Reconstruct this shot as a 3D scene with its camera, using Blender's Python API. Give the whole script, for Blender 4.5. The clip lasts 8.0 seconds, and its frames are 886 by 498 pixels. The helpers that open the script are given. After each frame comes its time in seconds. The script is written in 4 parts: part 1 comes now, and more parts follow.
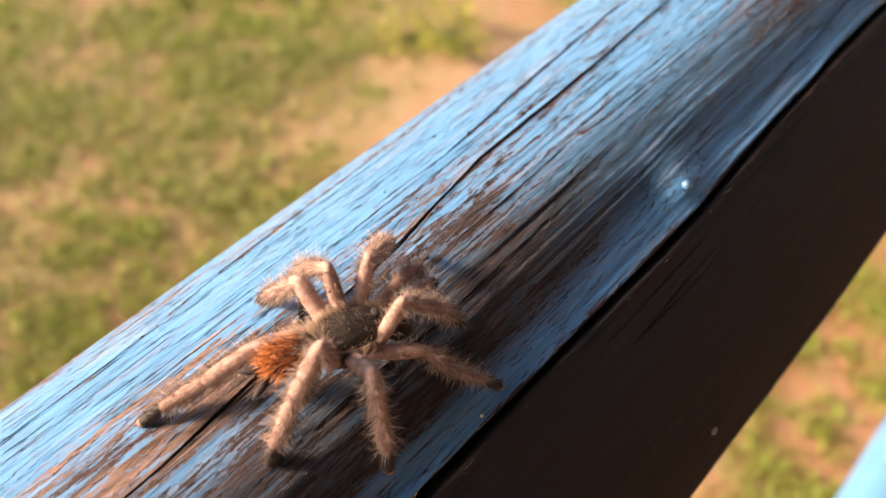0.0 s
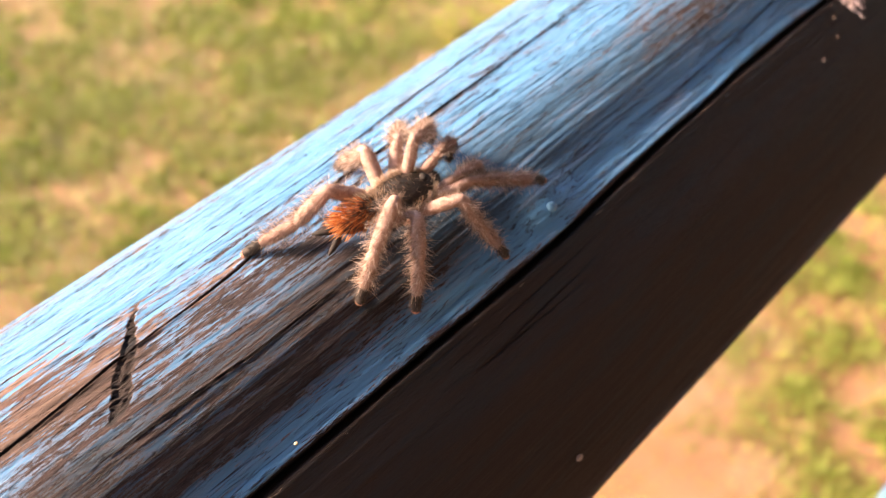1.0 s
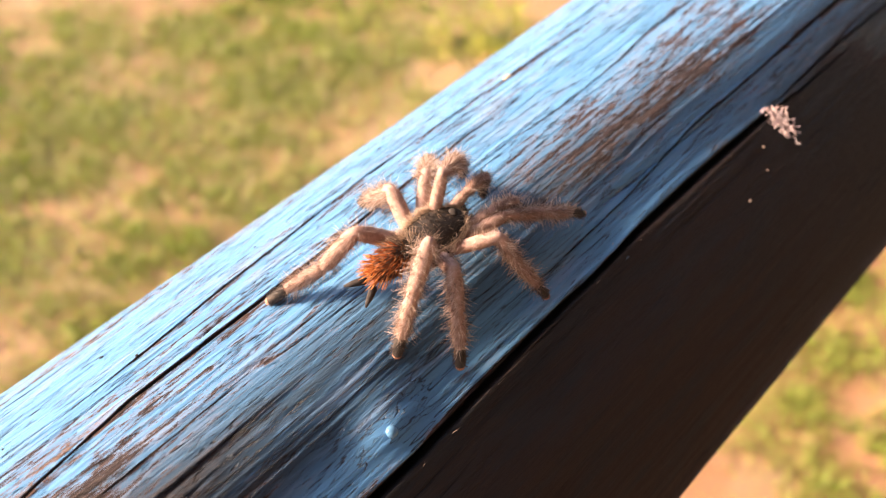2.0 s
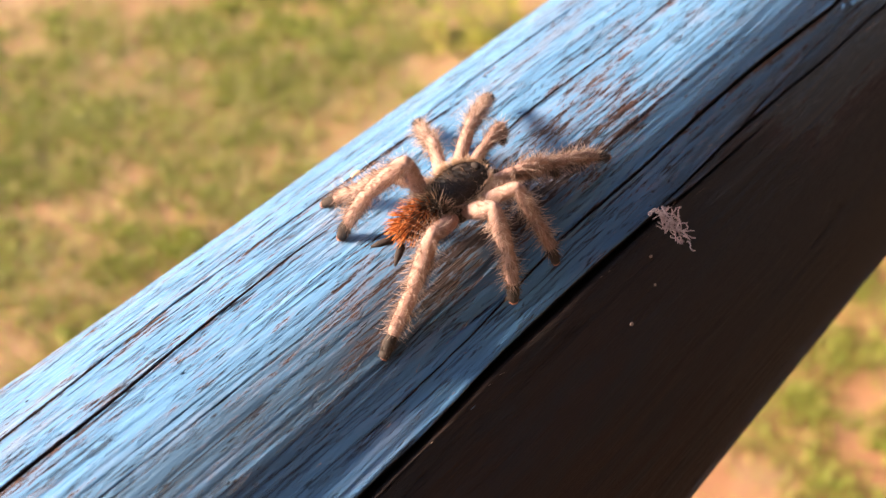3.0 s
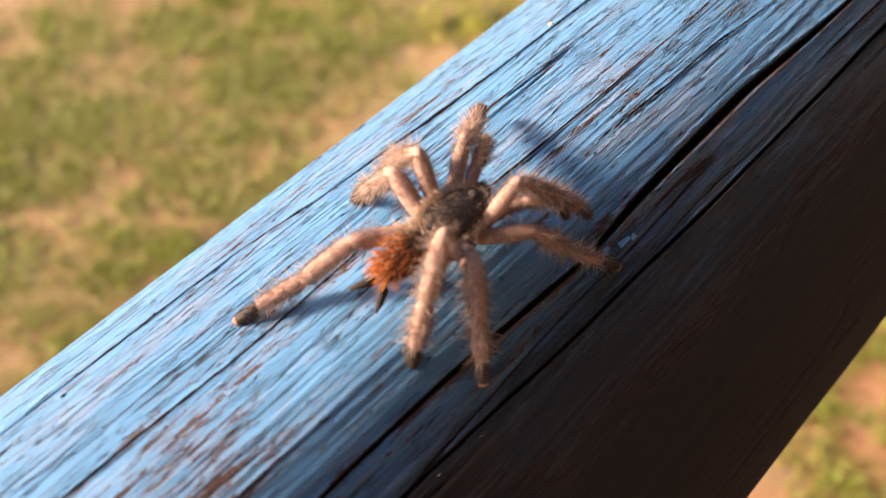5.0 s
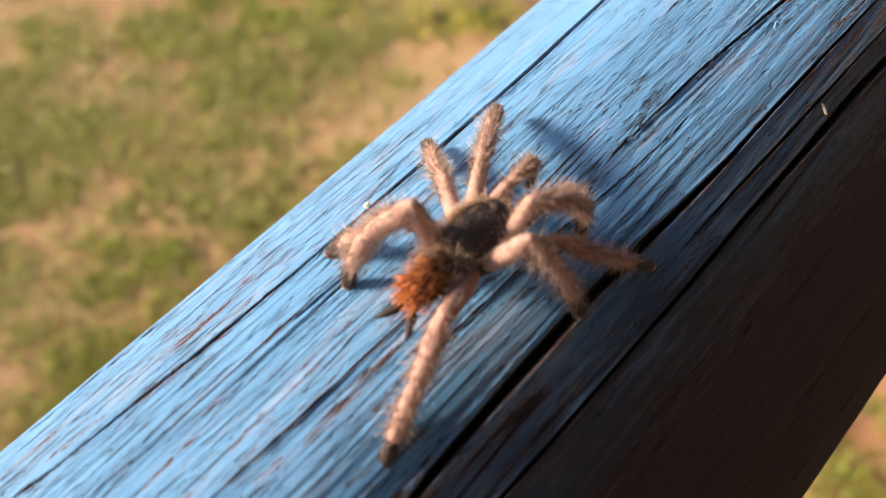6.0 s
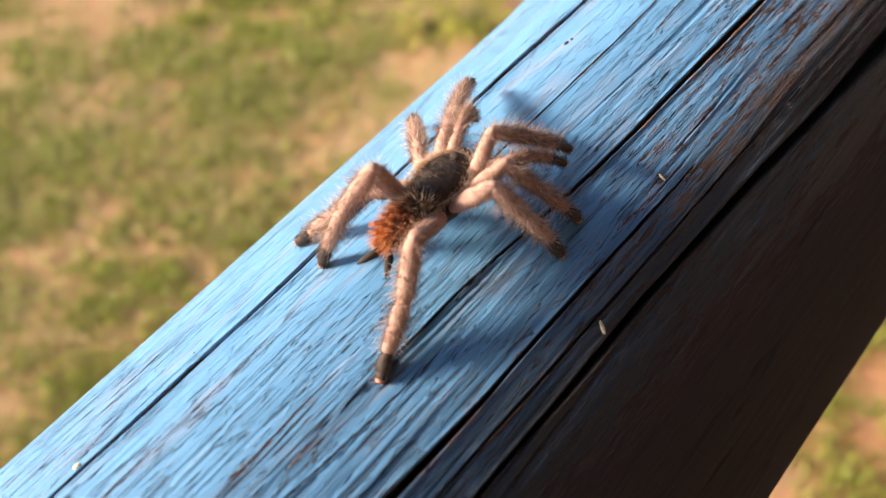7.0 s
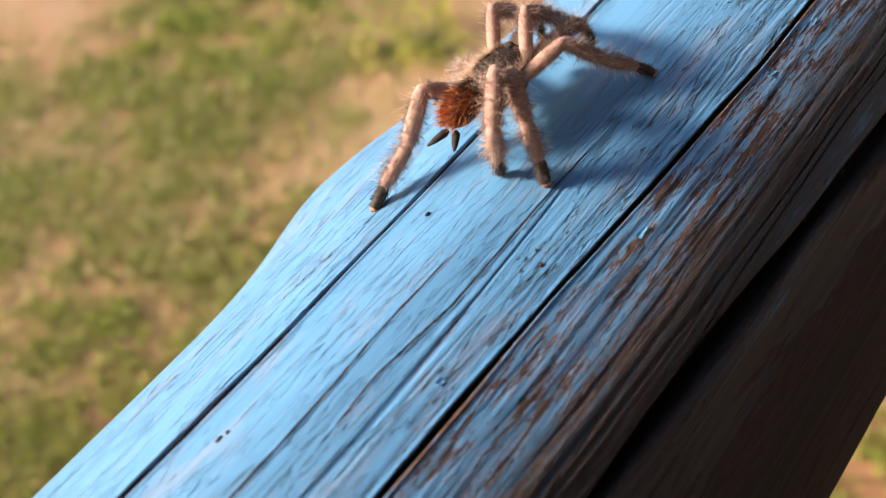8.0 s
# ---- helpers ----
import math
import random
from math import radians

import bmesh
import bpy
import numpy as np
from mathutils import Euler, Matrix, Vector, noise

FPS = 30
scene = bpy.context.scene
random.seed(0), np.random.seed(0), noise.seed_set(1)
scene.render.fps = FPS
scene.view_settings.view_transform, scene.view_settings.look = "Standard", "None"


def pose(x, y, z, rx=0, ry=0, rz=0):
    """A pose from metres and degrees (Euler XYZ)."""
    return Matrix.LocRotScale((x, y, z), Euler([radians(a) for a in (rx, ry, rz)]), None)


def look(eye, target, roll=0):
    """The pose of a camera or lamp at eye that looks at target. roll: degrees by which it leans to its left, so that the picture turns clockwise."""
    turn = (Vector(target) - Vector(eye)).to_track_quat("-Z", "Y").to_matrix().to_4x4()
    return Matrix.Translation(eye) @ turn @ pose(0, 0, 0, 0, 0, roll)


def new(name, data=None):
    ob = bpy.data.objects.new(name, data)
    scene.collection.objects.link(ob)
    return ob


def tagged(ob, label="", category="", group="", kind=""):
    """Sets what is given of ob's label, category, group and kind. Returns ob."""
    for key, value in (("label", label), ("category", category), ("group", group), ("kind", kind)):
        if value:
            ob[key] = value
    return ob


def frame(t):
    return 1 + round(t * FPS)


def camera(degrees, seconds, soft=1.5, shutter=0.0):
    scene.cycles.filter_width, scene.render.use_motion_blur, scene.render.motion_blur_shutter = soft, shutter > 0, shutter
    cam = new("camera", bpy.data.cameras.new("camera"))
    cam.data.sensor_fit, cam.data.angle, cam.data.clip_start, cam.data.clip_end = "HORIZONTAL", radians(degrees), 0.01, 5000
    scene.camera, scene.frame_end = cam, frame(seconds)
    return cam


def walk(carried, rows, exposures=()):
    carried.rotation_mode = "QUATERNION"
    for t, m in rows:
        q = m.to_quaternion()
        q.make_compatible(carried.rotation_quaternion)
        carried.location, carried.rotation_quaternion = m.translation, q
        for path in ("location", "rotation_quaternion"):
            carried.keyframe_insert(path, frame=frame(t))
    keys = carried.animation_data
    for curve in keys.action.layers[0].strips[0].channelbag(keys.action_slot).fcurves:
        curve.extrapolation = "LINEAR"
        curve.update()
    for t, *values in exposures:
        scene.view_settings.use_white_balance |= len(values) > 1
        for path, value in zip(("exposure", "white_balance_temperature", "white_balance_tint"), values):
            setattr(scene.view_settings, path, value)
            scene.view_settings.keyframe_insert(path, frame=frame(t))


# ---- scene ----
# ---------------------------------------------------------------- camera
H = 2.2365          # height of the rail's axis over the ground
R = 0.06            # radius of the rail
cam = camera(47.99, 8.0, soft=1.25, shutter=0.03)
cam.data.dof.use_dof = True
cam.data.dof.focus_distance = 0.184
cam.data.dof.aperture_fstop = 15.5


def aim(x, y, z, yaw, pitch, roll):
    """A camera pose from its place, its heading (left of +y), its pitch (up) and its lean to the left."""
    return pose(x, y, z, 90 + pitch, 0, yaw) @ pose(0, 0, 0, 0, 0, roll)


PATH = [
    (0.0, 0.0002, -0.0692, 2.4467, -56.50, -49.18, 8.60),
    (0.2, -0.0024, -0.0750, 2.4434, -54.33, -49.87, 6.77),
    (0.5, 0.0183, -0.0864, 2.4497, -52.51, -49.96, 6.43),
    (1.0, 0.0342, -0.0992, 2.4527, -50.70, -49.96, 4.69),
    (1.5, 0.0626, -0.0960, 2.4537, -50.10, -49.85, 4.02),
    (1.7, 0.0799, -0.0903, 2.4530, -50.14, -49.90, 3.77),
    (2.8, 0.1428, -0.0808, 2.4365, -49.92, -50.45, 2.85),
    (3.0, 0.1566, -0.0813, 2.4421, -49.61, -50.65, 2.41),
    (3.5, 0.1907, -0.0795, 2.4503, -48.44, -50.68, 1.26),
    (4.0, 0.2279, -0.0793, 2.4410, -47.37, -51.23, 0.24),
    (4.5, 0.2502, -0.0751, 2.4343, -47.42, -51.82, -0.08),
    (4.7, 0.2616, -0.0730, 2.4324, -47.85, -52.03, 0.07),
    (5.8, 0.3278, -0.0682, 2.4246, -46.57, -52.29, -2.98),
    (6.0, 0.3439, -0.0628, 2.4274, -47.06, -52.87, -3.01),
    (6.2, 0.3578, -0.0635, 2.4264, -47.13, -53.21, -3.38),
    (6.5, 0.3769, -0.0701, 2.4263, -46.39, -52.90, -4.41),
    (7.0, 0.4083, -0.0702, 2.4350, -46.07, -52.90, -5.59),
    (7.3, 0.4321, -0.0648, 2.4399, -46.18, -52.92, -6.32),
    (7.5, 0.4432, -0.0635, 2.4502, -46.93, -52.75, -5.67),
    (7.8, 0.4708, -0.0602, 2.4477, -47.69, -52.71, -5.41),
    (8.0, 0.5134, -0.0569, 2.4282, -48.23, -52.68, -5.65),
]
# the camera's own brightness: seconds, stops, white balance
BRIGHT = [(0.0, 1.43, 8100, 21), (0.5, 1.57, 8100, 23), (1.0, 1.89, 8100, 23), (1.5, 1.91, 8200, 23), (3.0, 1.61, 8150, 25), (3.5, 1.65, 8200, 25),
          (4.0, 1.53, 8200, 24), (4.5, 1.50, 8300, 26), (6.0, 1.21, 7750, 21), (7.0, 1.37, 7700, 19), (7.5, 1.39, 7480, 17), (8.0, 1.17, 7350, 17)]
walk(cam, [(row[0], aim(*row[1:])) for row in PATH], BRIGHT)

# ---------------------------------------------------------------- light
SUN_WAY = Vector((-0.60, 0.80, 0.0)).normalized()
SUN_UP = radians(22.5)
world = bpy.data.worlds.new("sky")
scene.world = world
world.use_nodes = True
sky = world.node_tree.nodes.new("ShaderNodeTexSky")
sky.sky_type, sky.sun_disc = "NISHITA", False
sky.sun_elevation, sky.sun_rotation = SUN_UP, math.atan2(SUN_WAY.x, SUN_WAY.y)
back = world.node_tree.nodes["Background"]
back.inputs["Strength"].default_value = 0.128
world.node_tree.links.new(sky.outputs["Color"], back.inputs["Color"])
sun = new("sun", bpy.data.lights.new("sun", "SUN"))
sun.data.energy, sun.data.angle, sun.data.color = 5.0, radians(12.0), (1.0, 0.86, 0.70)
sun.matrix_world = look(SUN_WAY * 20 * math.cos(SUN_UP) + Vector((0, 0, 20 * math.sin(SUN_UP))), (0, 0, 0))


# ---------------------------------------------------------------- materials
def material(name, rough=0.6, colour=(0.5, 0.5, 0.5), metal=0.0):
    mat = bpy.data.materials.new(name)
    mat.use_nodes = True
    shader = mat.node_tree.nodes["Principled BSDF"]
    shader.inputs["Base Color"].default_value = (*colour, 1)
    shader.inputs["Roughness"].default_value = rough
    shader.inputs["Metallic"].default_value = metal
    return mat, mat.node_tree.nodes, mat.node_tree.links, shader


def noise_node(nodes, links, scale, stretch=(1, 1, 1), detail=4, rough=0.6):
    """A noise over object space, stretched by the given factors."""
    place = nodes.new("ShaderNodeTexCoord")
    mapping = nodes.new("ShaderNodeMapping")
    mapping.inputs["Scale"].default_value = stretch
    tex = nodes.new("ShaderNodeTexNoise")
    tex.inputs["Scale"].default_value, tex.inputs["Detail"].default_value = scale, detail
    tex.inputs["Roughness"].default_value = rough
    links.new(place.outputs["Object"], mapping.inputs["Vector"])
    links.new(mapping.outputs["Vector"], tex.inputs["Vector"])
    return tex.outputs["Fac"]


def ramp(nodes, links, fac, stops):
    """A colour ramp: stops of (place, colour)."""
    node = nodes.new("ShaderNodeValToRGB")
    while len(node.color_ramp.elements) < len(stops):
        node.color_ramp.elements.new(0.5)
    for element, (where, colour) in zip(node.color_ramp.elements, stops):
        element.position, element.color = where, (*colour, 1)
    links.new(fac, node.inputs["Fac"])
    return node.outputs["Color"]


def sums(nodes, links, kind, a, b):
    node = nodes.new("ShaderNodeMath")
    node.operation = kind
    for socket, value in zip(node.inputs, (a, b)):
        if isinstance(value, (int, float)):
            socket.default_value = value
        else:
            links.new(value, socket)
    return node.outputs[0]


def mix(nodes, links, fac, a, b):
    node = nodes.new("ShaderNodeMix")
    node.data_type = "RGBA"
    links.new(fac, node.inputs[0])
    for socket, value in ((node.inputs[6], a), (node.inputs[7], b)):
        if isinstance(value, tuple):
            socket.default_value = (*value, 1)
        else:
            links.new(value, socket)
    return node.outputs[2]


def bump(nodes, links, shader, height, strength, distance):
    node = nodes.new("ShaderNodeBump")
    node.inputs["Strength"].default_value, node.inputs["Distance"].default_value = strength, distance
    links.new(height, node.inputs["Height"])
    links.new(node.outputs["Normal"], shader.inputs["Normal"])


def painted_wood():
    """Weathered blue paint over brown wood. The attribute "wear" says how much of the paint has gone, "flaky" how
    ragged and checked it is, "fresh" where the bare wood is pale, and the fourth how far painted-in shade dulls paint
    and wood.
    """
    mat, nodes, links, shader = material("weathered_blue_paint", 0.42)
    wear, flaky, fresh, shade_dulling = (nodes.new("ShaderNodeAttribute") for _ in range(4))
    wear.attribute_name, flaky.attribute_name, fresh.attribute_name, shade_dulling.attribute_name = "wear", "flaky", "fresh", "shade_dulling"
    wear, flaky, fresh, shade_dulling = wear.outputs["Fac"], flaky.outputs["Fac"], fresh.outputs["Fac"], shade_dulling.outputs["Fac"]
    plus = lambda p, q: sums(nodes, links, "ADD", p, q)
    minus = lambda p, q: sums(nodes, links, "SUBTRACT", p, q)
    times = lambda p, q: sums(nodes, links, "MULTIPLY", p, q)
    about = lambda p: sums(nodes, links, "SUBTRACT", p, 0.5)
    blend = lambda fac, p, q: mix(nodes, links, fac, p, q)

    def between(value, lo, hi):
        node = nodes.new("ShaderNodeMapRange")
        node.inputs["From Min"].default_value, node.inputs["From Max"].default_value = lo, hi
        links.new(value, node.inputs["Value"])
        return node.outputs[0]

    def line(fac, half):
        """Thin winding lines where a noise crosses its middle."""
        return between(sums(nodes, links, "ABSOLUTE", about(fac), 0.0), half, half * 0.35)

    grain = lambda scale, stretch, detail, rough=0.6: noise_node(nodes, links, scale, (1, stretch, stretch), detail, rough)
    islands = grain(78, 9, 7, 0.70)         # the outlines of the flaked places
    ragged = grain(260, 8, 4, 0.68)         # their teeth
    grit = grain(1500, 2, 2)
    fibre = grain(190, 26, 4, 0.6)          # wood fibres
    broad = grain(9, 3, 4)
    smear = grain(40, 6, 5)
    ridges = grain(48, 20, 3, 0.5)          # the grain telegraphs through the paint
    gone = plus(wear, times(plus(times(about(islands), 1.35), plus(times(about(ragged), 0.95), times(about(grit), 0.25))), flaky))
    bare, thin = between(gone, 0.487, 0.513), between(gone, 0.36, 0.50)
    long_check = times(line(grain(17, 34, 2, 0.45), 0.0105), between(grain(26, 7, 2), 0.47, 0.53))
    short_check = times(line(grain(52, 17, 2, 0.5), 0.017), between(grain(70, 5, 2), 0.50, 0.56))
    hair_check = times(line(grain(95, 18, 2, 0.5), 0.024), between(grain(120, 6, 2), 0.50, 0.58))
    check = times(sums(nodes, links, "MAXIMUM", long_check, sums(nodes, links, "MAXIMUM", short_check, times(hair_check, 0.75))), between(flaky, 0.30, 0.80))
    paint = blend(broad, (0.062, 0.222, 0.44), (0.112, 0.318, 0.57))
    paint = blend(times(between(ridges, 0.60, 0.40), times(flaky, 0.16)), paint, (0.045, 0.15, 0.30))
    paint = blend(times(between(smear, 0.53, 0.68), 0.28), paint, (0.32, 0.285, 0.31))
    # dulled paint of shoulder and lower flank, shade put into the colour
    paint = blend(times(shade_dulling, between(plus(islands, times(about(smear), 0.8)), 0.80, 0.50)), paint, (0.028, 0.052, 0.080))
    paint = blend(times(thin, 0.45), paint, (0.25, 0.195, 0.215))
    paint = blend(times(between(wear, 0.22, 0.40), times(shade_dulling, shade_dulling)), paint, (0.030, 0.035, 0.043))      # lower flank: shade painted in as near-black paint
    ruddy = between(plus(times(broad, 0.5), times(islands, 0.5)), 0.50, 0.58)
    wood = ramp(nodes, links, plus(times(fibre, 0.7), times(ragged, 0.3)),
                [(0.38, (0.010, 0.007, 0.009)), (0.48, (0.040, 0.028, 0.032)), (0.55, (0.086, 0.061, 0.066)), (0.66, (0.225, 0.174, 0.176))])
    wood = blend(times(ruddy, 0.5), wood, (0.120, 0.047, 0.036))
    wood = blend(fresh, wood, blend(ragged, (0.20, 0.118, 0.095), (0.60, 0.395, 0.32)))
    # wood for the lower flank and inside cracks: dark brown, shade painted in
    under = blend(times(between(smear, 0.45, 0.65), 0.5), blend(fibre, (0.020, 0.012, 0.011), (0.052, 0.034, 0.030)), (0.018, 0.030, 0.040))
    # near-black where the painted-in shade is strongest
    under = blend(times(shade_dulling, 0.85), under, blend(fibre, (0.018, 0.017, 0.018), (0.040, 0.037, 0.039)))
    # bare wood takes the same painted-in darkening
    wood = blend(times(shade_dulling, 0.72), wood, blend(fibre, (0.008, 0.006, 0.007), (0.062, 0.044, 0.043)))
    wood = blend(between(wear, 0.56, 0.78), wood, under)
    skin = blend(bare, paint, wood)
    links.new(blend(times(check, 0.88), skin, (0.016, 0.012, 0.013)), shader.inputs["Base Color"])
    gloss = nodes.new("ShaderNodeMapRange")
    gloss.inputs["To Min"].default_value, gloss.inputs["To Max"].default_value = 0.42, 0.72
    links.new(bare, gloss.inputs["Value"])
    links.new(gloss.outputs[0], shader.inputs["Roughness"])
    shader.inputs["Specular IOR Level"].default_value = 0.22
    relief = plus(times(ridges, 0.48), plus(times(ragged, 0.35), times(grit, 0.12)))
    height = plus(times(relief, plus(times(sums(nodes, links, "POWER", flaky, 2.0), 1.0), 0.05)), times(times(fibre, 0.9), bare))
    height = minus(height, plus(times(bare, 0.50), times(check, 0.9)))
    bump(nodes, links, shader, height, 1.0, 0.0008)
    return mat


def soil():
    mat, nodes, links, shader = material("dry_soil", 0.95)
    big, mid, small = (noise_node(nodes, links, s, (1, 1, 1), 5) for s in (0.9, 5, 60))
    base = ramp(nodes, links, sums(nodes, links, "ADD", sums(nodes, links, "MULTIPLY", big, 0.5), sums(nodes, links, "MULTIPLY", mid, 0.5)),
                [(0.38, (0.43, 0.185, 0.098)), (0.5, (0.46, 0.245, 0.145)), (0.62, (0.48, 0.34, 0.23))])
    thatch = ramp(nodes, links, noise_node(nodes, links, 2.6, (1, 1, 1), 6, 0.7), [(0.44, (0, 0, 0)), (0.56, (1, 1, 1))])
    base = mix(nodes, links, sums(nodes, links, "MULTIPLY", thatch, 0.35), base, (0.36, 0.31, 0.14))
    split = nodes.new("ShaderNodeSeparateXYZ")
    links.new(nodes.new("ShaderNodeTexCoord").outputs["Object"], split.inputs[0])
    clay = nodes.new("ShaderNodeMapRange")                                   # trodden red clay beside the porch
    clay.inputs["From Min"].default_value, clay.inputs["From Max"].default_value = 1.0, 0.45
    links.new(sums(nodes, links, "ADD", split.outputs["Y"], sums(nodes, links, "MULTIPLY", mid, 0.3)), clay.inputs["Value"])
    base = mix(nodes, links, small, base, (0.33, 0.2, 0.11))
    red = ramp(nodes, links, mid, [(0.35, (0.25, 0.115, 0.062)), (0.5, (0.32, 0.135, 0.070)), (0.65, (0.33, 0.19, 0.12))])
    links.new(mix(nodes, links, sums(nodes, links, "MULTIPLY", clay.outputs[0], 0.5), base, red), shader.inputs["Base Color"])
    bump(nodes, links, shader, small, 0.6, 0.01)
    return mat


def blade_mix(name, low, high, rough=0.6, translucent=0.0):
    """One colour per blade, hair or leaf, between two tones."""
    mat, nodes, links, shader = material(name, rough)
    geo = nodes.new("ShaderNodeNewGeometry")
    links.new(ramp(nodes, links, geo.outputs["Random Per Island"], [(0.0, low), (1.0, high)]), shader.inputs["Base Color"])
    if translucent:
        shader.inputs["Transmission Weight"].default_value = 0.0
        thin = nodes.new("ShaderNodeBsdfTranslucent")
        links.new(shader.inputs["Base Color"].links[0].from_socket, thin.inputs["Color"])
        both = nodes.new("ShaderNodeMixShader")
        both.inputs[0].default_value = translucent
        links.new(shader.outputs[0], both.inputs[1])
        links.new(thin.outputs[0], both.inputs[2])
        links.new(both.outputs[0], nodes["Material Output"].inputs["Surface"])
    return mat


def grass_blades():
    """Green blades: each its own tone, lusher in some patches than in others."""
    mat = blade_mix("grass_blades", (0.195, 0.275, 0.05), (0.42, 0.465, 0.125), 0.6, 0.3)
    nodes, links = mat.node_tree.nodes, mat.node_tree.links
    shader = nodes["Principled BSDF"]
    own = shader.inputs["Base Color"].links[0].from_socket
    lush = nodes.new("ShaderNodeAttribute")
    lush.attribute_name = "lush"
    both = mix(nodes, links, sums(nodes, links, "MULTIPLY", lush.outputs["Fac"], 0.75), own, (0.22, 0.28, 0.05))
    for target in (shader.inputs["Base Color"], next(n for n in nodes if n.bl_idname == "ShaderNodeBsdfTranslucent").inputs["Color"]):
        links.new(both, target)
    return mat


def mottled(name, low, high, scale, rough=0.6, relief=0.0):
    mat, nodes, links, shader = material(name, rough)
    fac = noise_node(nodes, links, scale, (1, 1, 1), 5)
    links.new(ramp(nodes, links, fac, [(0.35, low), (0.65, high)]), shader.inputs["Base Color"])
    if relief:
        bump(nodes, links, shader, fac, 0.6, relief)
    return mat


PAINT = painted_wood()
SOIL = soil()
GRASS = grass_blades()
STRAW = blade_mix("dry_grass_blades", (0.40, 0.35, 0.16), (0.60, 0.52, 0.29), 0.7, 0.2)
LEAF = blade_mix("fresh_leaves", (0.30, 0.33, 0.05), (0.50, 0.50, 0.11), 0.5, 0.45)
STEM = mottled("green_stem", (0.10, 0.13, 0.03), (0.16, 0.2, 0.05), 300)
PLASTER = mottled("plain_plaster", (0.16, 0.12, 0.09), (0.22, 0.17, 0.13), 6, 0.9, 0.002)
BOARDS = mottled("dark_boards", (0.07, 0.045, 0.03), (0.12, 0.08, 0.055), 14, 0.8, 0.001)
SKIN = mottled("beige_leg_skin", (0.33, 0.205, 0.175), (0.46, 0.30, 0.26), 900, 0.92, 0.0001)
LONG_HAIR = blade_mix("long_pale_hair", (0.52, 0.40, 0.35), (0.82, 0.68, 0.61), 0.45, 0.5)
HAIR = blade_mix("pale_leg_hair", (0.38, 0.25, 0.215), (0.62, 0.45, 0.40), 0.5, 0.5)
SMOKY = blade_mix("brown_leg_hair", (0.10, 0.065, 0.05), (0.34, 0.22, 0.16), 0.55, 0.3)
FOOT = mottled("dark_foot_pad", (0.012, 0.009, 0.008), (0.05, 0.034, 0.028), 1200, 0.75)
FOOT_HAIR = blade_mix("dark_foot_hair", (0.015, 0.011, 0.01), (0.09, 0.06, 0.05), 0.6)
TOE = mottled("pink_toe", (0.42, 0.17, 0.11), (0.55, 0.27, 0.19), 1500, 0.6)
SHELL = mottled("dark_carapace", (0.012, 0.009, 0.007), (0.045, 0.030, 0.023), 700, 0.62, 0.0003)
RIM_HAIR = blade_mix("cream_fringe_hair", (0.52, 0.39, 0.30), (0.80, 0.65, 0.53), 0.55, 0.4)
DARK_HAIR = blade_mix("dark_back_hair", (0.012, 0.009, 0.007), (0.085, 0.058, 0.042), 0.5)
RUST = blade_mix("orange_bristles", (0.38, 0.075, 0.012), (0.80, 0.36, 0.13), 0.5, 0.35)
RUST_SKIN = mottled("rusty_abdomen_skin", (0.06, 0.018, 0.008), (0.24, 0.07, 0.02), 500, 0.7)
BLACK = mottled("black_spinneret", (0.008, 0.006, 0.006), (0.03, 0.022, 0.02), 900, 0.85)
FLUFF = blade_mix("white_thread", (0.62, 0.48, 0.50), (0.82, 0.69, 0.71), 0.7, 0.3)
SPLINTER = blade_mix("grey_splinter", (0.20, 0.14, 0.12), (0.42, 0.31, 0.26), 0.7)
CHAFF = mottled("pale_chaff", (0.62, 0.50, 0.30), (0.8, 0.7, 0.5), 900, 0.6)
POST = mottled("blue_post_paint", (0.075, 0.265, 0.52), (0.125, 0.36, 0.64), 9, 0.45, 0.001)
STEEL = mottled("painted_nail", (0.07, 0.20, 0.36), (0.12, 0.29, 0.46), 400, 0.16)


# ---------------------------------------------------------------- helpers for meshes
def mesh_of(name, verts, faces, mats, slots=None, smooth=True):
    me = bpy.data.meshes.new(name)
    me.from_pydata([tuple(v) for v in verts], [], faces)
    for m in mats:
        me.materials.append(m)
    if slots is not None:
        me.polygons.foreach_set("material_index", np.asarray(slots, np.int32))
    me.polygons.foreach_set("use_smooth", np.full(len(me.polygons), smooth))
    me.update()
    return me


def part(name, me, parent, label=""):
    ob = new(name, me)
    ob.parent = parent
    return tagged(ob, label)


def solid(name, lo, hi, mat, bevel=0.004):
    bm = bmesh.new()
    size, mid = Vector(hi) - Vector(lo), (Vector(hi) + Vector(lo)) / 2
    bmesh.ops.create_cube(bm, size=1, matrix=Matrix.Translation(mid) @ Matrix.Diagonal((*size, 1)))
    bmesh.ops.bevel(bm, geom=bm.edges[:], offset=bevel, segments=2, affect="EDGES")
    me = bpy.data.meshes.new(name)
    bm.to_mesh(me)
    bm.free()
    me.materials.append(mat)
    return me


def lattice(rng, a, b, cells_a, cells_b):
    """Smooth value noise from -1 to 1 over a grid of a and b in 0..1, with that many cells along each."""
    g = rng.uniform(-1, 1, (cells_a + 2, cells_b + 2))
    pa, pb = np.clip(a, 0, 1) * cells_a, np.clip(b, 0, 1) * cells_b
    ia, ib = pa.astype(int), pb.astype(int)
    fa, fb = pa - ia, pb - ib
    fa, fb = fa * fa * (3 - 2 * fa), fb * fb * (3 - 2 * fb)
    return ((g[ia, ib] * (1 - fa) + g[ia + 1, ib] * fa) * (1 - fb) + (g[ia, ib + 1] * (1 - fa) + g[ia + 1, ib + 1] * fa) * fb)


